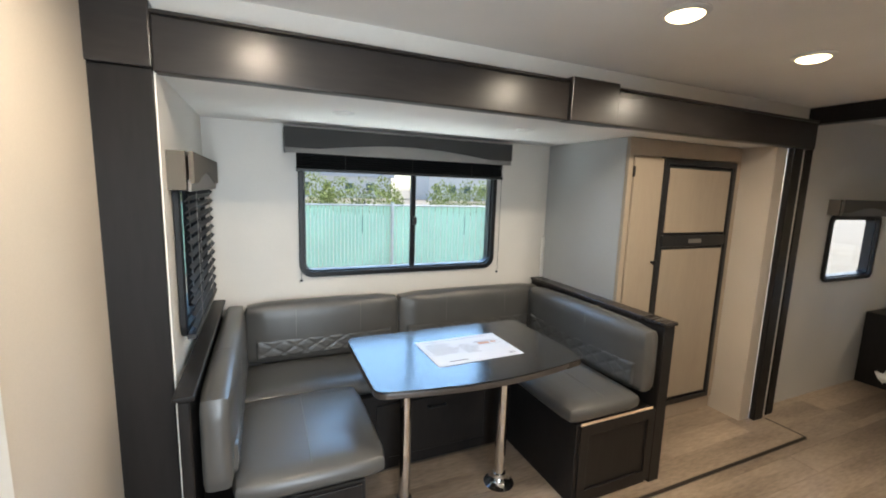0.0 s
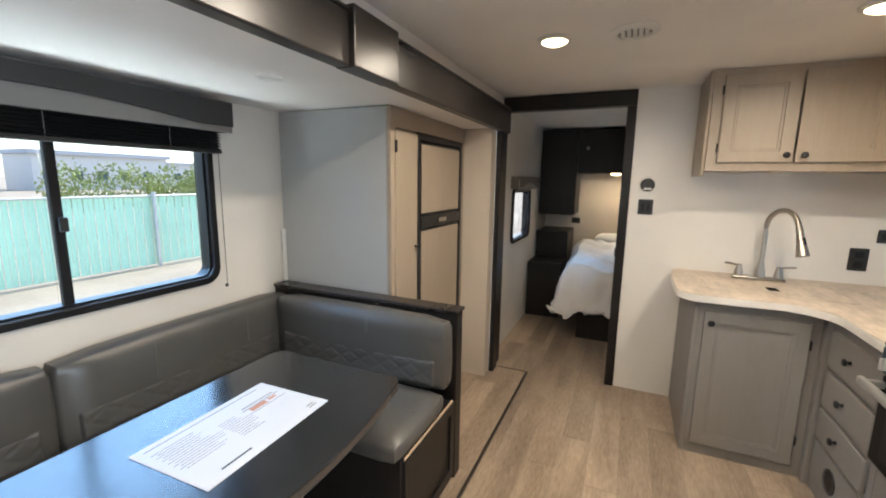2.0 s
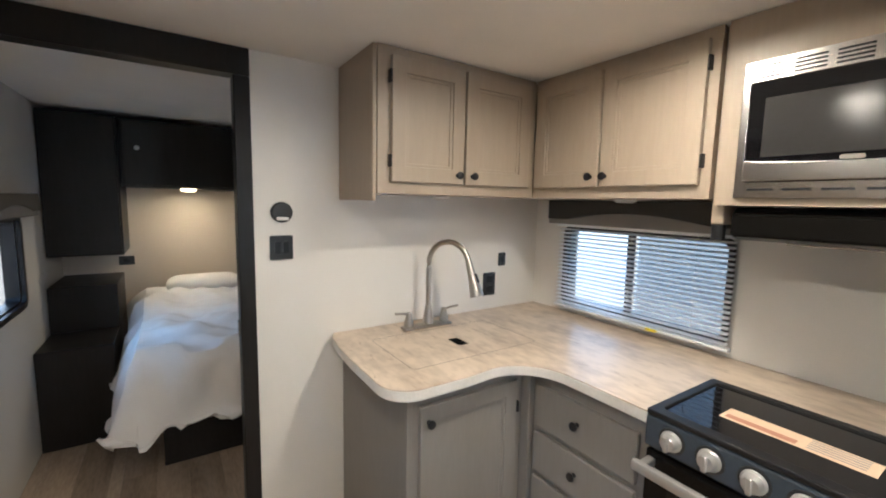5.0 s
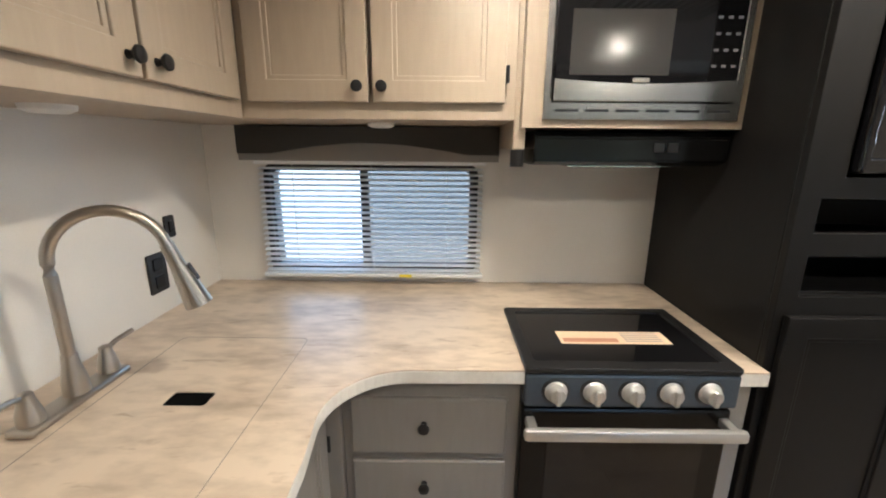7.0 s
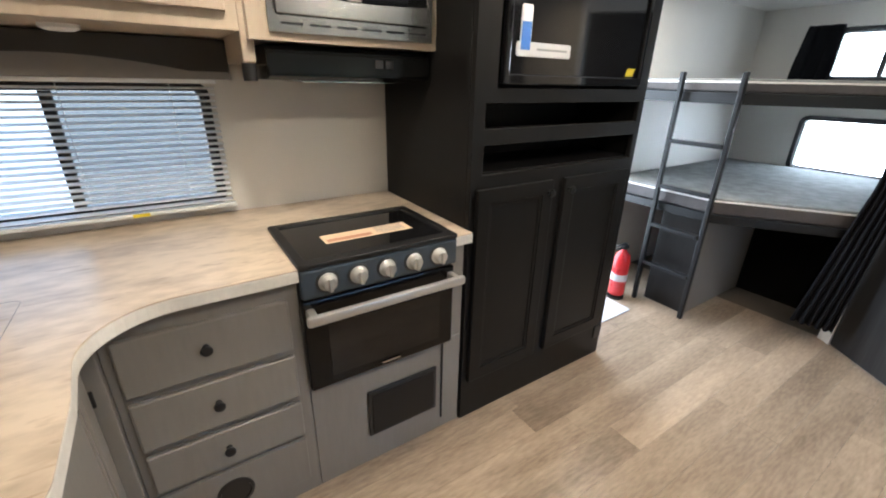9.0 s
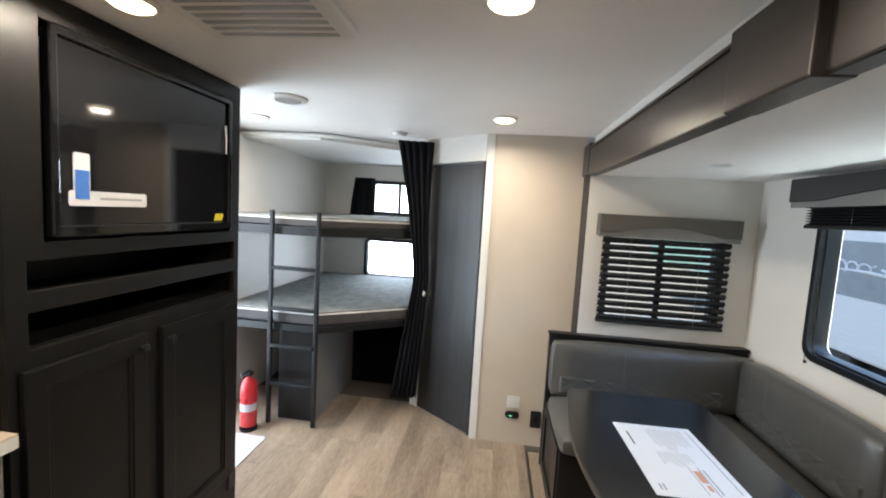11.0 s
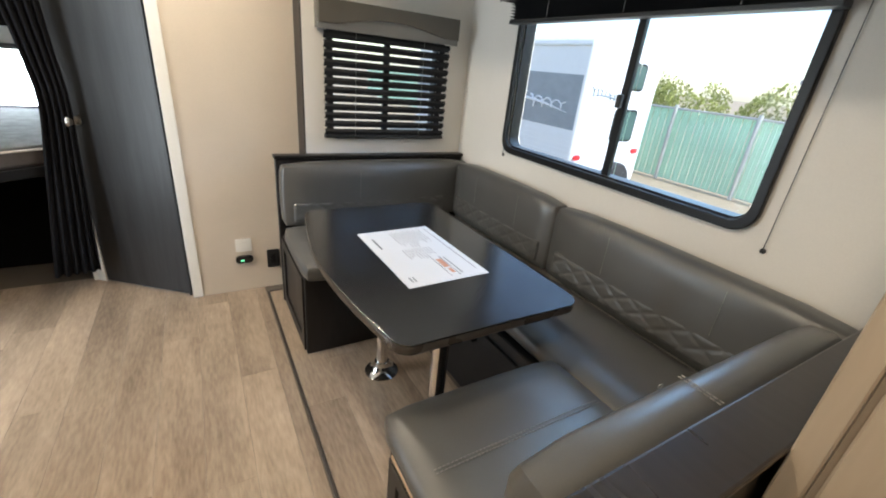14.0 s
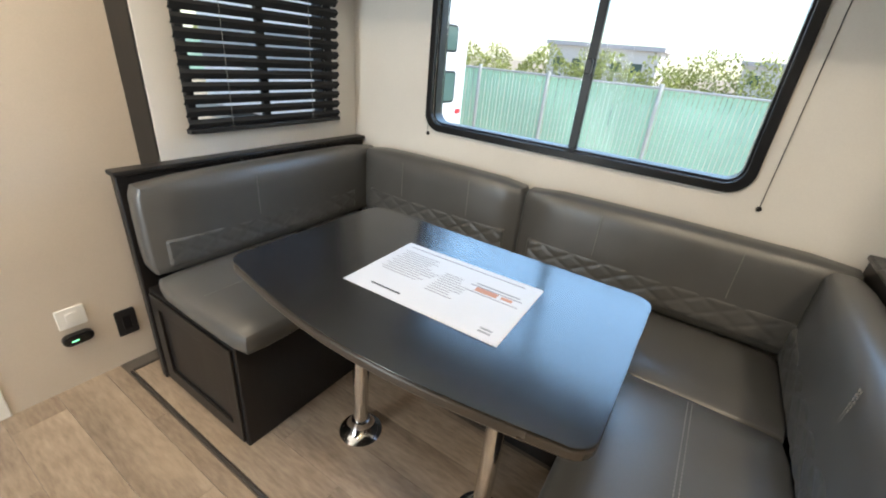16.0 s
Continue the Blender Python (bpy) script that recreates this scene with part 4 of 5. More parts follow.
# ---- upper cabinets ----
UB = 1.53
u1 = thing("wall_cabinet", (3.82, 0.4, UB), "taupe two-door wall cabinet over the sink", "cabinet", "kitchen wall cabinets")
part("carcass", block(3.655, 3.995, KY + 0.005, 0.815, UB, CZ - 0.002, 0.003), TAUPE, u1)
part("end_panel", block(3.64, 3.995, 0.8155, 0.832, UB - 0.028, CZ - 0.002, 0.003), TAUPE, u1, "grey-brown end panel")
part("face_frame", plate([rect(0.022, 0.815, UB, CZ - 0.002), rect(0.09, 0.75, UB + 0.06, 2.0)], 0.02, on_x(3.6545, -1), 0.001), TAUPE, u1)
framed_door(u1, on_x(3.634, -1), 0.438, 0.765, UB + 0.045, 2.025, TAUPE, knob_at=(0.47, UB + 0.08), way=(-1, 0, 0), hinges=((0.77, UB + 0.12), (0.77, 1.95)))
framed_door(u1, on_x(3.634, -1), 0.075, 0.428, UB + 0.045, 2.025, TAUPE, knob_at=(0.395, UB + 0.08), way=(-1, 0, 0))
u2 = thing("wall_cabinet", (3.24, -0.2, UB), "taupe two-door wall cabinet over the kitchen window", "cabinet", "kitchen wall cabinets")
part("carcass", block(2.865, 3.654, KY + 0.005, 0.0, UB, CZ - 0.002, 0.003), TAUPE, u2)
part("face_frame", plate([rect(2.865, 3.633, UB, CZ - 0.002), rect(2.93, 3.57, UB + 0.06, 2.0)], 0.02, on_y(0.0005, 1), 0.001), TAUPE, u2)
framed_door(u2, on_y(0.021, 1), 3.275, 3.61, UB + 0.045, 2.025, TAUPE, knob_at=(3.302, UB + 0.085), way=(0, 1, 0))
framed_door(u2, on_y(0.021, 1), 2.895, 3.262, UB + 0.045, 2.025, TAUPE, knob_at=(3.235, UB + 0.085), way=(0, 1, 0), hinges=((2.889, UB + 0.12), (2.889, 1.95)))
u3 = thing("microwave_cabinet", (2.5, -0.2, 1.51), "taupe surround cabinet holding the microwave", "cabinet", "kitchen wall cabinets")
part("surround", plate([rect(2.15, 2.845, 1.51, CZ - 0.002), rect(2.262, 2.778, 1.546, 1.90)], 0.03, on_y(0.0, 1), 0.003), TAUPE, u3)
for a, b in ((2.226, 2.245), (2.826, 2.862)):
    part("side_board", block(a, b, KY + 0.005, -0.0005, 1.45 if a > 2.5 else 1.51, CZ - 0.002, 0.003), TAUPE, u3)
part("bottom_board", block(2.2455, 2.8255, KY + 0.005, -0.0005, 1.512, 1.53, 0.003), TAUPE, u3)
mw = thing("microwave", (2.5, -0.1, 1.54), "stainless built-in microwave with black glass door", "microwave")
part("body", block(2.25, 2.77, -0.35, -0.002, 1.555, 1.92, 0.003), BLACKP, mw)
part("steel_trim", plate([rect(2.205, 2.79, 1.54, 1.948), rect(2.228, 2.768, 1.60, 1.885)], 0.012, on_y(0.0305, 1), 0.003), STEEL, mw, "stainless trim frame")
for k in range(6):
    for j in range(4):
        a = 2.225 + k * 0.092
        part("grille_slot", block(a, a + 0.072, 0.043, 0.0445, 1.895 + j * 0.011, 1.900 + j * 0.011, 0), BLACKP, mw)
    part("lower_slot", block(2.235 + k * 0.09, 2.235 + k * 0.09 + 0.068, 0.043, 0.0445, 1.563, 1.570, 0), BLACKP, mw)
md = part("door", block(2.23, 2.766, 0.02, 0.05, 1.588, 1.884, 0.006, 2), GLOSS, mw, "black glass microwave door")
part("door_window", block(2.434, 2.723, 0.0505, 0.052, 1.662, 1.834, 0.004), WINDG, md)
bowed = [(2.232 + 0.532 * i / 16, 1.652 - 0.012 * math.sin(math.pi * i / 16)) for i in range(17)]
part("steel_lip", plate([[(2.232, 1.591), (2.764, 1.591)] + bowed[::-1]], 0.006, on_y(0.0505, 1), 0.002), STEEL, md, "bowed stainless lip")
part("badge", plate([rounded(2.49, 2.54, 1.643, 1.655, 0.005, 3)], 0.002, on_y(0.057, 1)), NICKEL, md)
for i in range(4):
    for j in range(3):
        part("key_mark", block(2.245 + j * 0.028, 2.258 + j * 0.028, 0.0505, 0.0512, 1.685 + i * 0.042, 1.692 + i * 0.042, 0), INK, md)

for piece in mw.children_recursive:
    for v in piece.data.vertices:
        v.co.x, v.co.z = 2.79 - (2.79 - v.co.x) * 0.93, 1.532 + (v.co.z - 1.54) * 0.945

hd = thing("range_hood", (2.5, -0.2, 1.4), "black under-cabinet range hood", "range hood")
bm = bmesh.new()
prof = [(KY + 0.01, 1.405), (-0.03, 1.405), (0.012, 1.418), (0.012, 1.485), (-0.01, 1.505), (KY + 0.01, 1.505)]
lo = [bm.verts.new((2.235, y, z)) for y, z in prof]
hi = [bm.verts.new((2.80, y, z)) for y, z in prof]
bm.faces.new(lo), bm.faces.new(hi[::-1])
for i in range(6):
    bm.faces.new((lo[i], hi[i], hi[(i + 1) % 6], lo[(i + 1) % 6]))
bmesh.ops.bevel(bm, geom=bm.edges[:], offset=0.005, segments=2, affect="EDGES")
part("canopy", bm, OVENG, hd, "", True)
for xx in (2.385, 2.425):
    part("switch", block(xx, xx + 0.03, 0.0125, 0.018, 1.445, 1.472, 0.003), BLACKP, hd)
part("filter", block(2.34, 2.68, -0.32, -0.06, 1.398, 1.4045, 0.002), STEEL, hd, "metal mesh filter")
bm = bmesh.new()
rod(bm, (2.845, -0.02, 1.40), (2.845, -0.02, 1.449), 0.02)
solo("hood_bracket", bm, BLACKM, "small dark bracket under the cabinet divider", "bracket", smooth=True)


# ---- tall charcoal cabinet with the television ----
tc = thing("entertainment_cabinet", (1.74, 0.0, 0), "tall charcoal cabinet with shelves and two doors", "cabinet")
TX0, TX1, TY = 1.265, 2.223, 0.27
part("side_panel", block(2.205, TX1, KY + 0.003, TY - 0.022, 0, CZ - 0.002, 0.003), CHAR, tc)
part("side_panel", block(TX0, TX0 + 0.018, KY + 0.003, TY - 0.022, 0, CZ - 0.002, 0.003), CHAR, tc)
part("face_frame", plate([rect(TX0, TX1, 0, CZ - 0.002), rect(1.335, 2.125, 1.395, 1.985), rect(1.30, 2.17, 1.262, 1.345), rect(1.30, 2.17, 1.10, 1.205), rect(1.36, 1.70, 0.24, 1.02), rect(1.85, 2.16, 0.24, 1.02)], 0.022, on_y(TY - 0.0215, 1), 0.002), CHAR, tc)
part("back_panel", block(TX0 + 0.019, 2.204, -0.10, -0.09, 0.05, 2.05, 0), CHAR, tc)
for z in (1.09, 1.205, 1.345):
    part("shelf", block(TX0 + 0.019, 2.204, -0.089, TY - 0.0225, z, z + 0.017, 0.001), CHAR, tc)
framed_door(tc, on_y(TY + 0.001, 1), 1.812, 2.198, 0.205, 1.052, CHAR, knob_at=(1.838, 1.005), way=(0, 1, 0))
framed_door(tc, on_y(TY + 0.001, 1), 1.322, 1.742, 0.205, 1.052, CHAR, knob_at=(1.718, 1.005), way=(0, 1, 0))
part("kick_vent", block(1.275, 1.33, TY + 0.001, TY + 0.01, 0.11, 0.19, 0.003), BLACKP, tc)
tv = thing("television", (1.73, 0.25, 1.4), "wall-recessed black flat television with stickers", "television")
part("bezel", plate([rounded(1.345, 2.115, 1.405, 1.978, 0.01, 3), rect(1.368, 2.092, 1.44, 1.955)], 0.03, on_y(TY - 0.012, 1), 0.005), GLOSS, tv)
part("screen", block(1.366, 2.094, TY - 0.02, TY + 0.006, 1.438, 1.957, 0), GLOSS, tv, "glossy black screen")
st = part("sticker", plate([rounded(2.0, 2.05, 1.50, 1.65, 0.008, 3)], 0.001, on_y(TY + 0.0065, 1)), PAPER, tv, "white and blue product sticker")
part("sticker_band", plate([rounded(1.80, 2.065, 1.495, 1.54, 0.008, 3)], 0.001, on_y(TY + 0.0077, 1)), PAPER, st)
part("sticker_blue", plate([rect(2.004, 2.046, 1.515, 1.60)], 0.001, on_y(TY + 0.009, 1)), BLUE, st)
part("sticker_text_bar", plate([rect(1.82, 1.97, 1.515, 1.522)], 0.0005, on_y(TY + 0.009, 1)), INK, st)
part("yellow_label", plate([[(1.40, 1.445), (1.45, 1.445), (1.44, 1.475), (1.39, 1.475)]], 0.001, on_y(TY + 0.007, 1)), YELLOW, tv)
bm = bmesh.new()
tube(bm, [(1.385, TY + 0.012, 1.86), (1.387, TY + 0.018, 1.80), (1.383, TY + 0.014, 1.74)], 0.004, 8)
part("loose_cord", bm, WHITEP, tv)


# ---- ceiling fittings ----
def downlight(x, y, z=CZ, watts=6.4):
    d = thing("ceiling_light", (x, y, z), "round recessed warm ceiling light", "ceiling light", "ceiling lights")
    bm = bmesh.new()
    turned(bm, [(0.073, 0), (0.073, 0.004), (0.062, 0.011), (0.055, 0.011), (0.054, 0.004)], Matrix.Translation((x, y, z - 0.0005)) @ Matrix.Rotation(math.pi, 4, "X"))
    part("trim_ring", bm, WHITEP, d, "white trim ring", True)
    bm = bmesh.new()
    turned(bm, [(0.054, 0.004), (0.051, 0.014), (0.036, 0.021), (0.015, 0.023)], Matrix.Translation((x, y, z - 0.0005)) @ Matrix.Rotation(math.pi, 4, "X"))
    part("lens", bm, BULB, d, "glowing warm lens", True)
    lamp = bpy.data.lights.new("warm_lamp", "AREA")
    lamp.shape, lamp.size, lamp.energy, lamp.color, lamp.spread = "DISK", 0.09, watts, (1.0, 0.83, 0.62), radians(170)
    ob = new("warm_lamp", lamp)
    ob.location = (x, y, z - 0.027)


for x, y in ((2.05, 1.49), (2.85, 1.53), (2.89, 0.45), (2.05, 0.47), (0.69, 0.0), (0.815, 1.5)):
    downlight(x, y)


def round_vent(x, y, z=CZ):
    v = thing("ceiling_vent", (x, y, z), "round white ceiling air vent with slanted vanes", "vent", "ceiling vents")
    m = Matrix.Translation((x, y, z - 0.0005)) @ Matrix.Rotation(math.pi, 4, "X")
    bm = bmesh.new()
    turned(bm, [(0.092, 0), (0.092, 0.006), (0.082, 0.014), (0.066, 0.016), (0.064, 0.006)], m)
    part("ring", bm, WHITEP, v, "", True)
    part("hollow", turned(bmesh.new(), [(0.064, 0.003), (0.064, 0.0065)], m), INK, v)
    for i in range(5):
        w = -0.044 + 0.022 * i
        h = math.sqrt(0.062 ** 2 - w * w)
        bm = block(-h, h, -0.009, 0.009, -0.001, 0.001, 0)
        bmesh.ops.transform(bm, verts=bm.verts, matrix=Matrix.Translation((x, y + w, z - 0.0125)) @ Matrix.Rotation(radians(35), 4, "X"))
        part("vane", bm, WHITEP, v)


round_vent(2.85, 1.215)
round_vent(1.115, 0.43)
for x, y, z in ((0.30, 0.80, CZ), (1.16, 2.44, SZ), (2.09, 2.39, SZ)):
    d = thing("smoke_alarm", (x, y, z), "small round white ceiling detector", "detector")
    part("base_ring", turned(bmesh.new(), [(0.058 if z == CZ else 0.045, 0), (0.058 if z == CZ else 0.045, 0.008)], Matrix.Translation((x, y, z - 0.0005)) @ Matrix.Rotation(math.pi, 4, "X")), WHITEP, d)
    part("dome", turned(bmesh.new(), [(0.05 if z == CZ else 0.036, 0.008), (0.046 if z == CZ else 0.034, 0.022 if z == CZ else 0.012), (0.02, 0.028 if z == CZ else 0.014)], Matrix.Translation((x, y, z - 0.0005)) @ Matrix.Rotation(math.pi, 4, "X")), WHITEP, d, "", True)
ac = thing("air_conditioner", (2.14, 0.82, CZ), "white ceiling air conditioner grille", "air conditioner")
part("cover", plate([rounded(1.86, 2.42, 0.58, 1.05, 0.03, 4)], 0.022, Matrix.Translation((0, 0, CZ - 0.0225)), 0.006), WHITEP, ac)
for i in range(12):
    part("slot", block(1.89 + i * 0.04, 1.91 + i * 0.04, 0.63, 1.0, CZ - 0.0245, CZ - 0.0232, 0), WALL_COOL, ac)
for x, y, m in ((3.82, 0.42, UB), (3.27, -0.16, UB)):
    d = thing("puck_light", (x, y, m - 0.02), "white under-cabinet puck light", "lamp", "puck lights")
    part("housing", turned(bmesh.new(), [(0.045, 0), (0.043, 0.01), (0.03, 0.016)], Matrix.Translation((x, y, m - 0.0005)) @ Matrix.Rotation(math.pi, 4, "X")), WHITEP, d, "", True)


# ---- fittings on walls ----
def wall_plate(name, m, u, v, w, h, mat, label, category, inner=None):
    t = thing(name, m @ Vector((u, v, 0)), label, category)
    part("plate", plate([rounded(u - w / 2, u + w / 2, v - h / 2, v + h / 2, 0.006, 3)], 0.008, m @ Matrix.Translation((0, 0, 0.0005)), 0.002), mat, t)
    for du, dv, iw, ih in inner or ((0, 0, 0.4, 0.5),):
        part("insert", plate([rounded(u + du * w - iw * w / 2, u + du * w + iw * w / 2, v + dv * h - ih * h / 2, v + dv * h + ih * h / 2, 0.003, 2)], 0.005, m @ Matrix.Translation((0, 0, 0.0075)), 0.001), GASKET if mat is not WHITEP else WHITEP, t)
    return t


FW = on_x(FX, -1)
wall_plate("light_switch", FW, 1.077, 1.302, 0.09, 0.10, BLACKP, "black switch plate beside the bedroom doorway", "switch", ((-0.18, 0, 0.25, 0.5), (0.18, 0, 0.25, 0.5)))
wall_plate("power_outlet", FW, -0.035, 1.048, 0.085, 0.13, BLACKP, "black double power outlet over the counter", "outlet", ((0, 0.22, 0.5, 0.3), (0, -0.22, 0.5, 0.3)))
wall_plate("light_switch", FW, -0.125, 1.185, 0.05, 0.075, BLACKP, "small black switch over the counter", "switch")
th = thing("thermostat", (3.99, 1.075, 1.447), "round black thermostat with a silver rim", "thermostat")
tm = Matrix.Translation((FX - 0.0005, 1.075, 1.447)) @ Matrix.Rotation(radians(-90), 4, "Y")
part("body", turned(bmesh.new(), [(0.042, 0), (0.042, 0.018), (0.036, 0.024), (0.01, 0.026)], tm), BLACKP, th, "", True)
part("lower_rim", block(3.968, 3.974, 1.052, 1.098, 1.415, 1.428, 0.002), WHITEP, th)
CW = on_x(0.378, 1)
wall_plate("wall_plate", CW, 1.69, 0.295, 0.085, 0.08, WHITEP, "white wall plate low on the beige wall", "wall plate")
wall_plate("power_outlet", CW, 1.845, 0.19, 0.07, 0.115, BLACKP, "black outlet low beside the dinette", "outlet")
ga = thing("gas_alarm", (0.39, 1.685, 0.21), "oval black gas alarm low on the wall", "detector")
part("body", plate([rounded(1.64, 1.735, 0.188, 0.233, 0.022, 6)], 0.03, CW @ Matrix.Translation((0, 0, 0.0005)), 0.008), GLOSS, ga)
part("indicator", plate([rect(1.665, 1.685, 0.207, 0.212)], 0.001, CW @ Matrix.Translation((0, 0, 0.031))), glowing("green_led", (0.1, 1.0, 0.4), 1.5), ga)


# ---- bunk room ----
def bunk(name, z0, z1, zm, label):
    b = thing(name, (-0.3, 0.3, z0), label, "bunk bed", "bunks")
    o = [(0.46, KY + 0.004), (0.46, 0.33), (0.05, 0.90), (-1.295, 0.90), (-1.295, KY + 0.004)]
    part("deck", plate([o], z1 - z0, on_z(z0), 0.003), BLACKM, b, "black bunk deck and front rail")
    mo = [(0.44, KY + 0.01), (0.44, 0.32), (0.03, 0.885), (-1.285, 0.885), (-1.285, KY + 0.01)]
    mt = thing("mattress", (-0.3, 0.3, z1), "grey patterned bunk mattress", "mattress", "bunk mattresses")
    h = zm - z1 - 0.012
    part("border", plate([mo], h, on_z(z1 + 0.001), 0.012), MATTE, mt)
    part("top", plate([[(u * 0.985 - 0.004, v * 0.985) for u, v in mo]], 0.016, on_z(z1 + h - 0.002), 0.006), MATTR, mt, "mottled grey ticking")
    bm = bmesh.new()
    loop = [Vector((u, v, z1 + h - 0.004)) for u, v in mo[:3]]
    tube(bm, loop, 0.006, 6)
    part("piping", bm, LINEN, mt, "pale piping")
    return b


bunk("upper_bunk", 1.325, 1.385, 1.455, "black upper bunk with a slanted front")
bunk("lower_bunk", 0.655, 0.705, 0.80, "black lower bunk with a slanted front")
sb = thing("bunk_storage", (-0.4, 0.2, 0), "dark storage base under the lower bunk", "storage base")
part("front_panel", block(0.40, 0.42, 0.03, 0.31, 0.0, 0.652, 0.003), DARK, sb)
part("side_panel", block(-1.0, 0.40, 0.29, 0.309, 0.0, 0.652, 0.003), GREY_CAB, sb)
# shade of the cavity under the bunk, painted as a black panel
part("cavity_shade_panel", block(-0.36, -0.34, 0.31, 0.90, 0.0, 0.652, 0.003), SHADE_BLACK, sb)
ld = thing("bunk_ladder", (0.5, 0.17, 0), "black metal bunk ladder with five rungs", "ladder")
for y in (0.0, 0.33):
    part("rail", block(0.478, 0.506, y - 0.014, y + 0.014, 0.0, 1.49, 0.005, 2), BLACKM, ld)
for z in (0.29, 0.56, 0.82, 1.10):
    part("rung", block(0.476, 0.512, 0.0145, 0.3155, z - 0.012, z + 0.012, 0.004, 2), BLACKM, ld)
fe = thing("fire_extinguisher", (0.60, -0.08, 0.02), "small red fire extinguisher with a white label", "fire extinguisher")
bm = bmesh.new()
turned(bm, [(0.05, 0.0), (0.053, 0.008), (0.053, 0.26), (0.045, 0.30), (0.02, 0.325), (0.018, 0.34)], Matrix.Translation((0.60, -0.08, 0.03)))
part("cylinder", bm, RED, fe, "", True)
part("label", turned(bmesh.new(), [(0.0535, 0.11), (0.0538, 0.111), (0.0538, 0.16), (0.0535, 0.161)], Matrix.Translation((0.60, -0.08, 0.03))), PAPER, fe, "white printed label", True)
bm = box(bmesh.new(), 0.575, 0.625, -0.10, -0.06, 0.372, 0.40, 0.006, 2)
box(bm, 0.59, 0.69, -0.09, -0.07, 0.402, 0.414, 0.003)
box(bm, 0.60, 0.68, -0.09, -0.07, 0.378, 0.388, 0.003)
part("valve_handle", bm, BLACKP, fe)
part("bracket", turned(bmesh.new(), [(0.056, 0.0), (0.056, 0.012)], Matrix.Translation((0.60, -0.08, 0.0))), BLACKM, fe)
mt = thing("door_mat", (1.0, -0.05, 0), "white sheet lying by the entrance", "mat")
part("sheet", plate([rounded(0.68, 1.22, -0.36, 0.10, 0.02, 3)], 0.006, on_z(0.002), 0.002), PAPER, mt)


def curtain(name, a, b, z0, z1, folds, depth, pinch, label, mat=None):
    """A gathered cloth between plan points a and b; pinch(t) moves and narrows it with height."""
    bm = bmesh.new()
    a, b = Vector((*a, 0)), Vector((*b, 0))
    d = (b - a).normalized()
    nrm = Vector((d.y, -d.x, 0))
    rows, nu, nv = [], folds * 12, 30
    for j in range(nv + 1):
        t = j / nv
        c, w = pinch(t)
        row = []
        for i in range(nu + 1):
            s = i / nu
            u = c + (s - 0.5) * w
            off = depth * (0.55 + 0.45 * t) * math.sin(2 * math.pi * folds * s + 0.7 * math.sin(3 * t + 5 * s)) + 0.01 * noise.noise(Vector((s * 5, t * 4, 1)))
            row.append(bm.verts.new(a.lerp(b, u) + nrm * off + Vector((0, 0, z1 + (z0 - z1) * t))))
        rows.append(row)
    for p, q in zip(rows, rows[1:]):
        for i in range(nu):
            bm.faces.new((p[i], p[i + 1], q[i + 1], q[i]))
    ob = solo(name, bm, mat or CURT, label, "curtain", smooth=True)
    s = ob.modifiers.new("cloth", "SOLIDIFY")
    s.thickness = 0.003
    return ob


curtain("bunk_curtain", (0.17, 0.72), (0.12, 1.03), 0.13, 2.035, 5, 0.02, lambda t: (0.55 + 0.26 * min(1, t / 0.5) - 0.62 * max(0, t - 0.55), 0.82 - 0.46 * math.sin(math.pi * min(1, t / 0.5) / 2) + 0.55 * max(0, t - 0.55)), "black cloth bunk curtain tied back")
curtain("window_curtain", (-1.235, -0.06), (-1.235, 0.20), 1.46, 1.86, 3, 0.018, lambda t: (0.5 - 0.08 * t, 0.85 + 0.2 * t), "short black curtain beside the upper bunk window")
bm = bmesh.new()
tube(bm, [(0.235, KY + 0.004, 2.035), (0.235, 0.20, 2.035), (0.10, 0.44, 2.035), (-0.14, 0.76, 2.035), (-0.15, 0.90, 2.035)], 0.011, 8)
solo("curtain_track", bm, WHITEP, "white curtain track under the bunk ceiling", "curtain track", smooth=True)


# ---- bedroom ----
bed = thing("bed", (5.5, 1.1, 0), "unmade bed with a white comforter on a dark base", "bed")
part("base", block(4.86, 6.28, 0.45, 1.54, 0.0, 0.36, 0.004), DARK, bed)
part("mattress", block(4.74, 6.28, 0.40, 1.66, 0.362, 0.60, 0.04, 3), LINEN, bed)
bm = bmesh.new()
n1, n2 = 60, 56
rows = []
for i in range(n1 + 1):
    row = []
    for j in range(n2 + 1):
        s, t = i / n1, j / n2
        x, y = 4.50 + 1.65 * s, 0.30 + 1.66 * t
        dx, dy = max(0, 4.76 - x), max(0, y - 1.64)
        drop = min(0.42, (dx + dy) * 1.55 + (dx * dx + dy * dy) * 3)
        fold = 0.05 * noise.noise(Vector((x * 4, y * 4, 0))) + 0.03 * noise.noise(Vector((x * 11, y * 9, 2)))
        fold += 0.012 * math.sin(30 * (x if dy > dx else y)) * min(1, drop / 0.2)
        z = 0.72 - drop + fold + 0.07 * max(0, min(1, (x - 5.5) / 0.5))
        row.append(bm.verts.new((max(x, 4.70 - 0.1 * drop) + (fold if dx else 0), min(y, 1.70 + 0.12 * drop) + (fold if dy else 0), max(0.22, z))))
    rows.append(row)
for p, q in zip(rows, rows[1:]):
    for j in range(n2):
        bm.faces.new((p[j], p[j + 1], q[j + 1], q[j]))
cm = solo("comforter", bm, LINEN, "crumpled white comforter spread over the bed", "comforter", smooth=True)
s = cm.modifiers.new("down", "SOLIDIFY")
s.thickness = 0.02
pl = thing("pillow", (6.08, 1.3, 0.76), "white pillow at the head of the bed", "pillow")
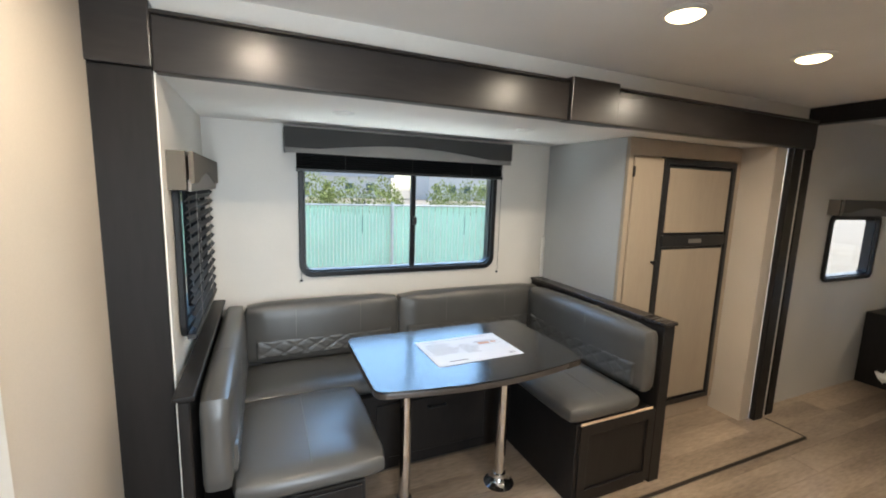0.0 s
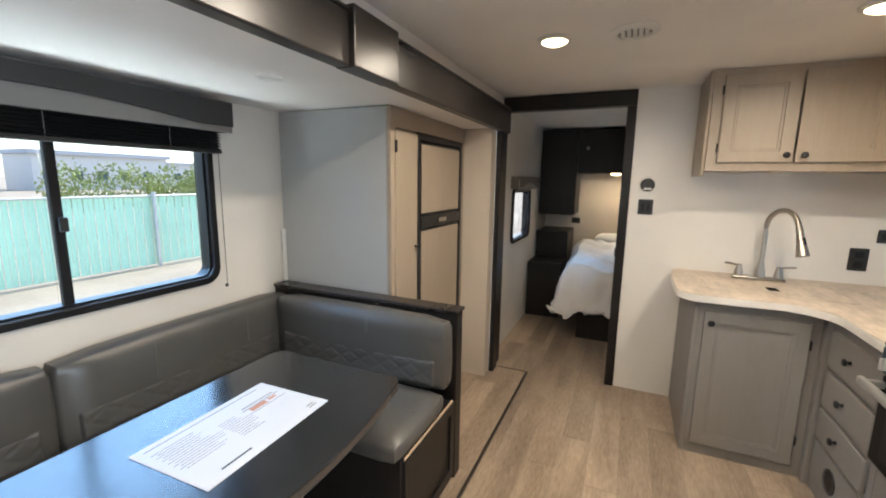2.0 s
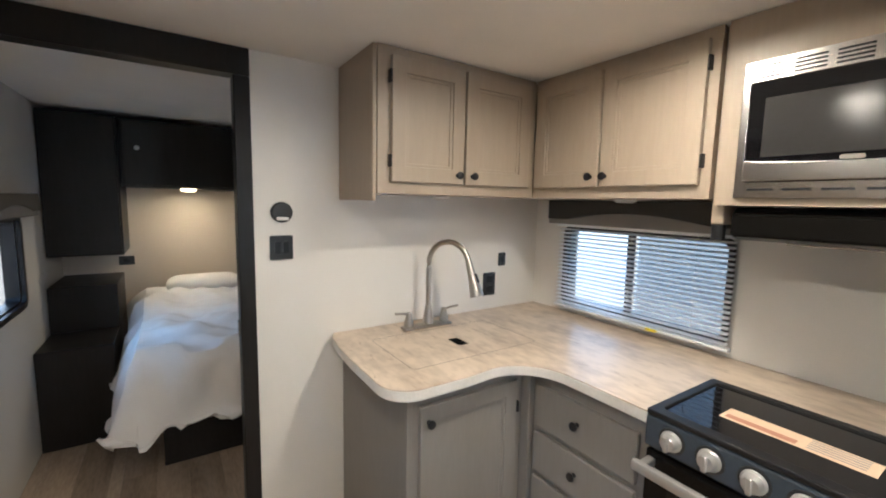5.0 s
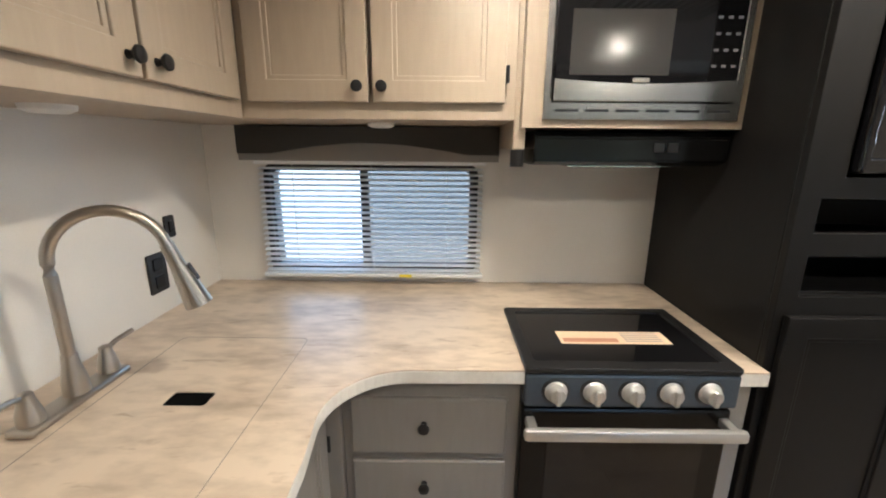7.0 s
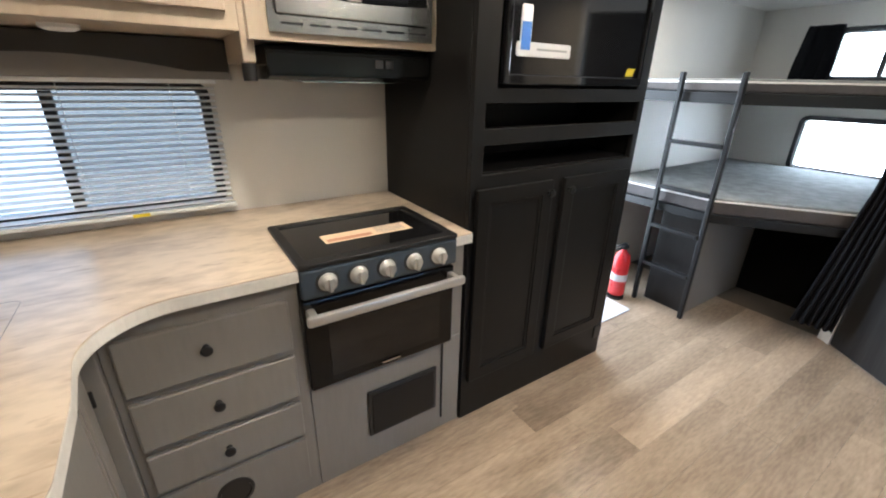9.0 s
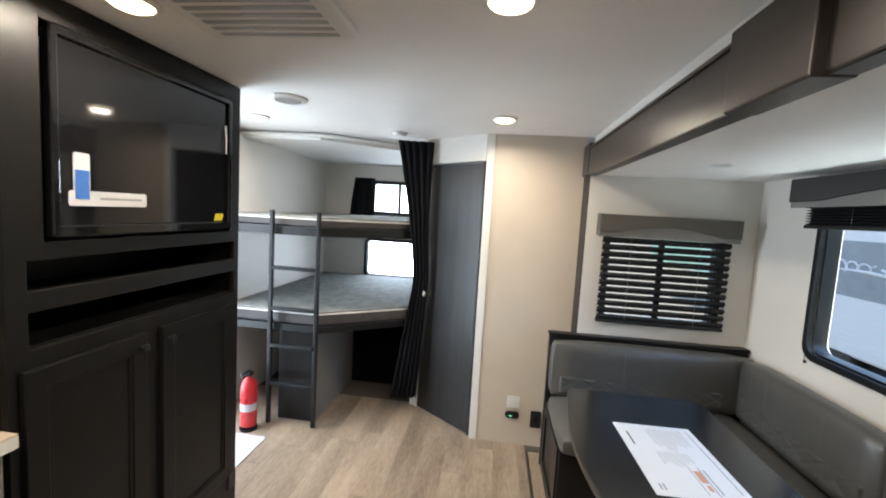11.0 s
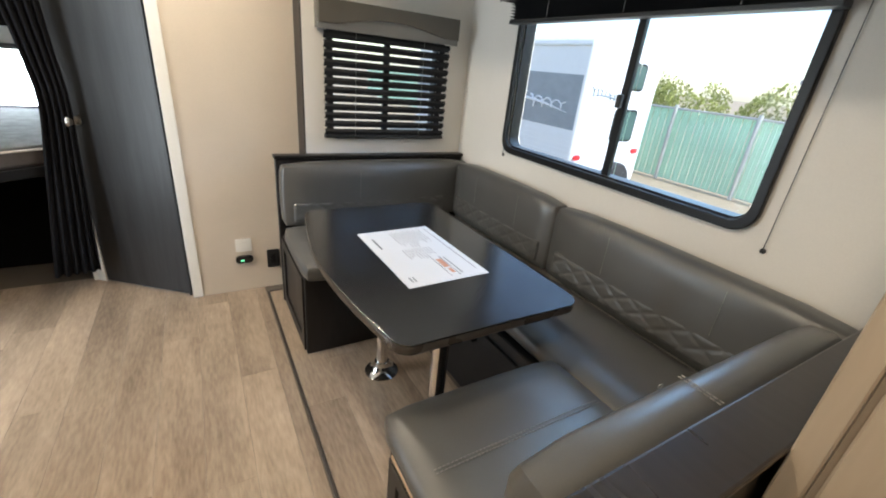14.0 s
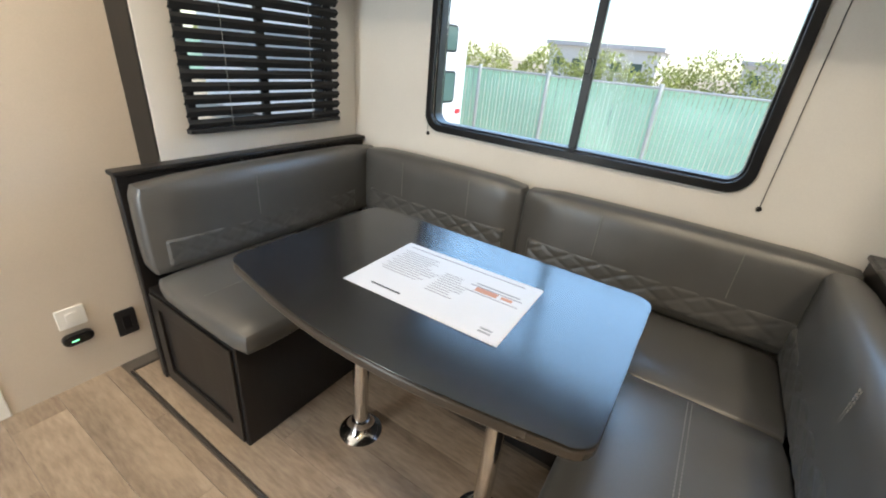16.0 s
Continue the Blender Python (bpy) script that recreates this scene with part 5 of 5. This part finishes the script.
cushion(pl, 5.96, 6.26, 0.98, 1.50, 0.74, 0.85, LINEN, 0.06)
wd = thing("wardrobe", (6.0, 1.95, 1.09), "dark hanging wardrobe over the nightstand", "wardrobe")
part("body", block(5.82, 6.295, 1.735, 2.135, 1.09, 2.03, 0.004), DARK, wd)
part("door", block(5.80, 5.8195, 1.745, 2.13, 1.10, 2.02, 0.004), DARK, wd)
oc = thing("overbed_cabinet", (6.0, 1.0, 1.56), "dark cabinets over the head of the bed", "cabinet")
part("body", block(5.86, 6.295, 0.0, 1.73, 1.56, 2.03, 0.004), DARK, oc)
for y in (0.03, 0.88):
    dd = part("door", block(5.84, 5.8595, y, y + 0.83, 1.575, 2.02, 0.004), DARK, oc)
    knob(dd, (5.839, y + 0.75, 1.83), (-1, 0, 0), NICKEL)
ns = thing("nightstand", (5.9, 1.95, 0), "dark stepped nightstand beside the bed", "nightstand")
part("lower_box", block(5.35, 6.295, 1.78, 2.135, 0, 0.60, 0.004), DARK, ns)
part("upper_box", block(5.75, 6.295, 1.78, 2.135, 0.601, 0.90, 0.006, 2), DARK, ns)
wall_plate("power_outlet", on_x(6.3, -1), 1.76, 0.99, 0.10, 0.07, BLACKP, "black outlet over the nightstand", "outlet")
pk = thing("reading_light", (5.98, 1.33, 1.55), "glowing round light under the overbed cabinet", "lamp")
part("lens", turned(bmesh.new(), [(0.05, 0), (0.05, 0.012), (0.03, 0.02)], Matrix.Translation((5.98, 1.33, 1.559)) @ Matrix.Rotation(math.pi, 4, "X")), BULB, pk, "", True)
lamp = bpy.data.lights.new("reading_lamp", "AREA")
lamp.shape, lamp.size, lamp.energy, lamp.color = "DISK", 0.08, 2.2, (1.0, 0.78, 0.5)
new("reading_lamp", lamp).location = (5.98, 1.33, 1.53)
lt = thing("door_latch", (4.02, 1.24, 0.98), "small chrome latch on the doorway jamb", "latch")
part("plate", block(4.01, 4.035, 1.2385, 1.246, 0.95, 1.01, 0.002), CHROME, lt)


# ---- outside ----
GZ = -0.8
GROUND = material("dry_gravel", (0.32, 0.265, 0.19), 0.95, vary=0.2, scale=0.8, fine=9, bump=0.4)
FENCE = material("green_slat", (0.48, 0.74, 0.55), 0.55, vary=0.15, scale=0.6, fine=30)
GALV = material("galvanised_pipe", (0.55, 0.56, 0.55), 0.45, metal=0.6)
LEAF = material("hedge_leaf", (0.30, 0.33, 0.10), 0.7, vary=0.4, scale=1.5, fine=20)
BODY = material("white_fibreglass", (0.62, 0.64, 0.66), 0.35, vary=0.03)
STRIPE = material("grey_graphic", (0.22, 0.25, 0.28), 0.35)
TINTED = material("tinted_window", (0.06, 0.10, 0.09), 0.1, bump=0)
RUBBER = material("tyre_rubber", (0.03, 0.03, 0.032), 0.8)
HOUSE = material("pale_stucco", (0.6, 0.58, 0.55), 0.9)
# roof grey with the distance haze mixed into its colour
ROOFM = material("hazed_grey_roof", (0.45, 0.45, 0.47), 0.9)
solo("ground", block(-400, 400, -400, 400, GZ - 0.2, GZ, 0), GROUND, "dry pale gravel yard", "ground", "structure")
fence = thing("fence", (0, 12, GZ), "green slatted chain-link fence", "fence")
verts, faces = [], []
for i in range(520):
    x = -26 + i * 0.1
    w, y = 0.044, 12 + 0.012 * (i % 2)
    k = len(verts)
    for z in (GZ + 0.05, 0.95):
        verts += [(x - w, y, z), (x + w, y, z), (x + w, y + 0.006, z), (x - w, y + 0.006, z)]
    faces += [(k, k + 1, k + 5, k + 4), (k + 1, k + 2, k + 6, k + 5), (k + 2, k + 3, k + 7, k + 6), (k + 3, k, k + 4, k + 7), (k + 4, k + 5, k + 6, k + 7)]
me = bpy.data.meshes.new("slats")
me.from_pydata(verts, [], faces)
tagged(part("slats", me, FENCE, fence, "narrow green privacy slats"), kind="stuff")
for x in (-12.8, -9.7, -6.7, -3.72, -1.8, 0.78, 4.2, 7.4, 10.5, 13.6, 16.7):
    part("post", rod(bmesh.new(), (x, 11.94, GZ), (x, 11.94, 1.06), 0.045, seg=12), GALV, fence)
part("top_rail", rod(bmesh.new(), (-26, 11.96, 0.97), (26, 11.96, 0.97), 0.025, seg=10), GALV, fence)
rnd = random.Random(11)
for i in range(17):
    cx, cy = -30 + i * 3.6 + rnd.uniform(-0.8, 0.8), 19 + rnd.uniform(-1.5, 2.5)
    tr = thing("shrub", (cx, cy, GZ), "tall olive-green shrub behind the fence", "shrub", "hedge shrubs")
    bm = bmesh.new()
    tube(bm, [(cx, cy, GZ), (cx + 0.05, cy, GZ + 0.9), (cx + 0.1, cy, GZ + 1.6)], lambda t: 0.09 - 0.05 * t, 8)
    part("trunk", bm, DARK, tr)
    bm = bmesh.new()
    hgt = rnd.uniform(1.5, 2.1)
    for q in range(2300):
        a, e, rr = rnd.uniform(0, 6.283), rnd.uniform(-1, 1), rnd.uniform(0.55, 1) ** 0.5
        c = Vector((cx + 2.1 * rr * math.cos(a) * math.sqrt(1 - e * e * 0.8), cy + 1.0 * rr * math.sin(a), GZ + 0.9 + hgt * 0.42 * (1 + e * rr) * (1 + 0.25 * math.sin(a * 3 + i))))
        mm = Matrix.Translation(c) @ Euler((rnd.uniform(0, 6), rnd.uniform(0, 6), rnd.uniform(0, 6))).to_matrix().to_4x4()
        s = rnd.uniform(0.04, 0.09)
        vs = [bm.verts.new(mm @ Vector(p)) for p in ((-s, 0, 0), (0, -s * 0.6, 0.03), (s, 0, 0), (0, s * 0.6, 0.03))]
        bm.faces.new(vs)
    part("crown", bm, LEAF, tr)
for i, (x, y, w, h) in enumerate(((-24, 70, 16, 4.5), (2, 80, 22, 4.0), (30, 75, 18, 5.0), (58, 90, 20, 4.5))):
    hs = thing("low_building", (x, y, GZ), "pale low building far beyond the hedge", "building", "far buildings")
    part("wall", block(x, x + w, y, y + 8, GZ, GZ + h, 0), HOUSE, hs)
    part("roof", block(x - 0.5, x + w + 0.5, y - 0.5, y + 8.5, GZ + h, GZ + h + 0.6, 0), ROOFM, hs)
    for j in range(5):
        part("window", block(x + 1 + j * w / 5.5, x + 2.4 + j * w / 5.5, y - 0.06, y - 0.005, GZ + 1.5, GZ + 2.8, 0), TINTED, hs)

# parked travel trailer with its spare wheel
tl = thing("travel_trailer", (-6, 8.8, GZ), "parked white travel trailer with grey stripes", "trailer")
part("body", block(-9.5, -2.75, 7.6, 9.6, -0.52, 2.08, 0.09, 4), BODY, tl)
part("stripe", block(-9.4, -2.86, 7.594, 7.5995, 0.50, 1.46, 0), STRIPE, tl, "dark grey side graphic")
for i in range(9):
    part("stripe_rib", block(-9.4, -2.86, 7.588, 7.5935, 0.54 + i * 0.105, 0.556 + i * 0.105, 0), STRIPE, tl)
for i in range(10):
    part("corrugation", block(-9.4, -2.86, 7.588, 7.5995, -0.46 + i * 0.093, -0.44 + i * 0.093, 0), BODY, tl)
part("roof_edge", block(-9.46, -2.79, 7.575, 7.5995, 1.93, 1.97, 0.006), GALV, tl, "aluminium roof edge trim")
for y0, y1, z0, z1 in ((8.50, 9.16, 0.33, 0.94), (8.58, 9.12, 1.28, 1.76)):
    w = part("window", plate([rounded(y0, y1, z0, z1, 0.08, 4)], 0.016, on_x(-2.7495, 1), 0.004), GASKET, tl)
    part("pane", plate([rounded(y0 + 0.04, y1 - 0.04, z0 + 0.04, z1 - 0.04, 0.05, 4)], 0.004, on_x(-2.733, 1)), TINTED, w)
for y, z in ((7.72, 0.02), (9.36, 0.14)):
    part("tail_light", plate([rounded(y - 0.09, y + 0.09, z - 0.05, z + 0.05, 0.045, 5)], 0.03, on_x(-2.7495, 1), 0.006), RED, tl)
part("bumper", block(-2.76, -2.56, 7.66, 9.75, -0.62, -0.54, 0.01), BLACKM, tl)


def script_mark(m, u0, v0, w, h, mat, label, r):
    """Brush-like swashes in place of a name: a long sweep under two runs of loops."""
    bm = bmesh.new()
    sweep = [m @ Vector((u0 + w * k / 14, v0 - h * 0.25 - h * 0.5 * k / 14 + h * 0.25 * math.sin(math.pi * k / 14), 0)) for k in range(15)]
    tube(bm, sweep, lambda t: r * (0.3 + math.sin(math.pi * t)), 6)
    for a, b, dv in ((0.02, 0.46, 0.0), (0.50, 0.98, -0.35)):
        loops = []
        for k in range(40):
            t = k / 39
            loops.append(m @ Vector((u0 + w * (a + (b - a) * t + 0.03 * math.sin(t * 25)), v0 + h * (dv + 0.32 * math.cos(t * 25) * (1.2 - 0.6 * t)), 0)))
        tube(bm, loops, lambda t: r * (1.0 - 0.5 * t), 6)
    part("script_mark", bm, mat, tl, label)


script_mark(on_y(7.585, -1), -5.25, 1.02, 2.15, 0.30, BODY, "white brush-script shape", 0.022)
script_mark(on_x(-2.742, 1), 7.74, 1.20, 0.95, 0.22, STRIPE, "grey brush-script shape", 0.012)
wm = Matrix.Translation((-2.62, 8.76, -0.42)) @ Matrix.Rotation(radians(90), 4, "Y")
wh = part("spare_wheel", turned(bmesh.new(), [(0.20, -0.09), (0.33, -0.10), (0.36, -0.06), (0.36, 0.06), (0.33, 0.10), (0.20, 0.09)], wm, 32), RUBBER, tl, "black spare tyre", True)
part("rim", turned(bmesh.new(), [(0.199, 0.07), (0.17, 0.085), (0.10, 0.06), (0.06, 0.10), (0.03, 0.105)], wm, 28), GALV, wh, "", True)
for y in (8.3, 9.4):
    part("wheel", turned(bmesh.new(), [(0.36, -0.1), (0.36, 0.1)], Matrix.Translation((-6 + (y - 8.3), 7.72, -0.44)) @ Matrix.Rotation(radians(90), 4, "X"), 28), RUBBER, tl)
part("underframe", block(-9.4, -2.8, 7.9, 9.4, -0.8, -0.525, 0), BLACKM, tl)


# ---- floor planks ----
def planks(parent, x0, x1, y0, y1, z, width=0.152, length=1.22, seed=1):
    me = mesh_of(block(0.0004, length - 0.0006, 0.0004, width - 0.0006, 0, 0.004, 0), "plank")
    me.materials.append(PLANK)
    rr = random.Random(seed)
    j, y = 0, y0
    cut = {}
    while y < y1 - 0.01:
        w = min(width, y1 - y)
        x = x0 - rr.uniform(0, 0.9)
        while x < x1 - 0.005:
            a, b = max(x, x0), min(x + length, x1)
            if b - a > 0.02:
                if abs(b - a - length) < 1e-4 and abs(w - width) < 1e-4:
                    use = me
                else:
                    use = mesh_of(block(0.0004, b - a - 0.0006, 0.0004, w - 0.0006, 0, 0.004, 0), "plank")
                    use.materials.append(PLANK)
                p = new("plank", use)
                p.location = (a, y, z)
                p.parent = parent
            x += length
        y += width
        j += 1


planks(floor, -0.05, 6.3, KY, 1.784, -0.004)
planks(floor, 3.93, 6.3, 1.781, 2.14, -0.004, seed=5)
planks(slide_floor, 0.47, 3.91, 1.801, 2.43, 0.008, seed=3)
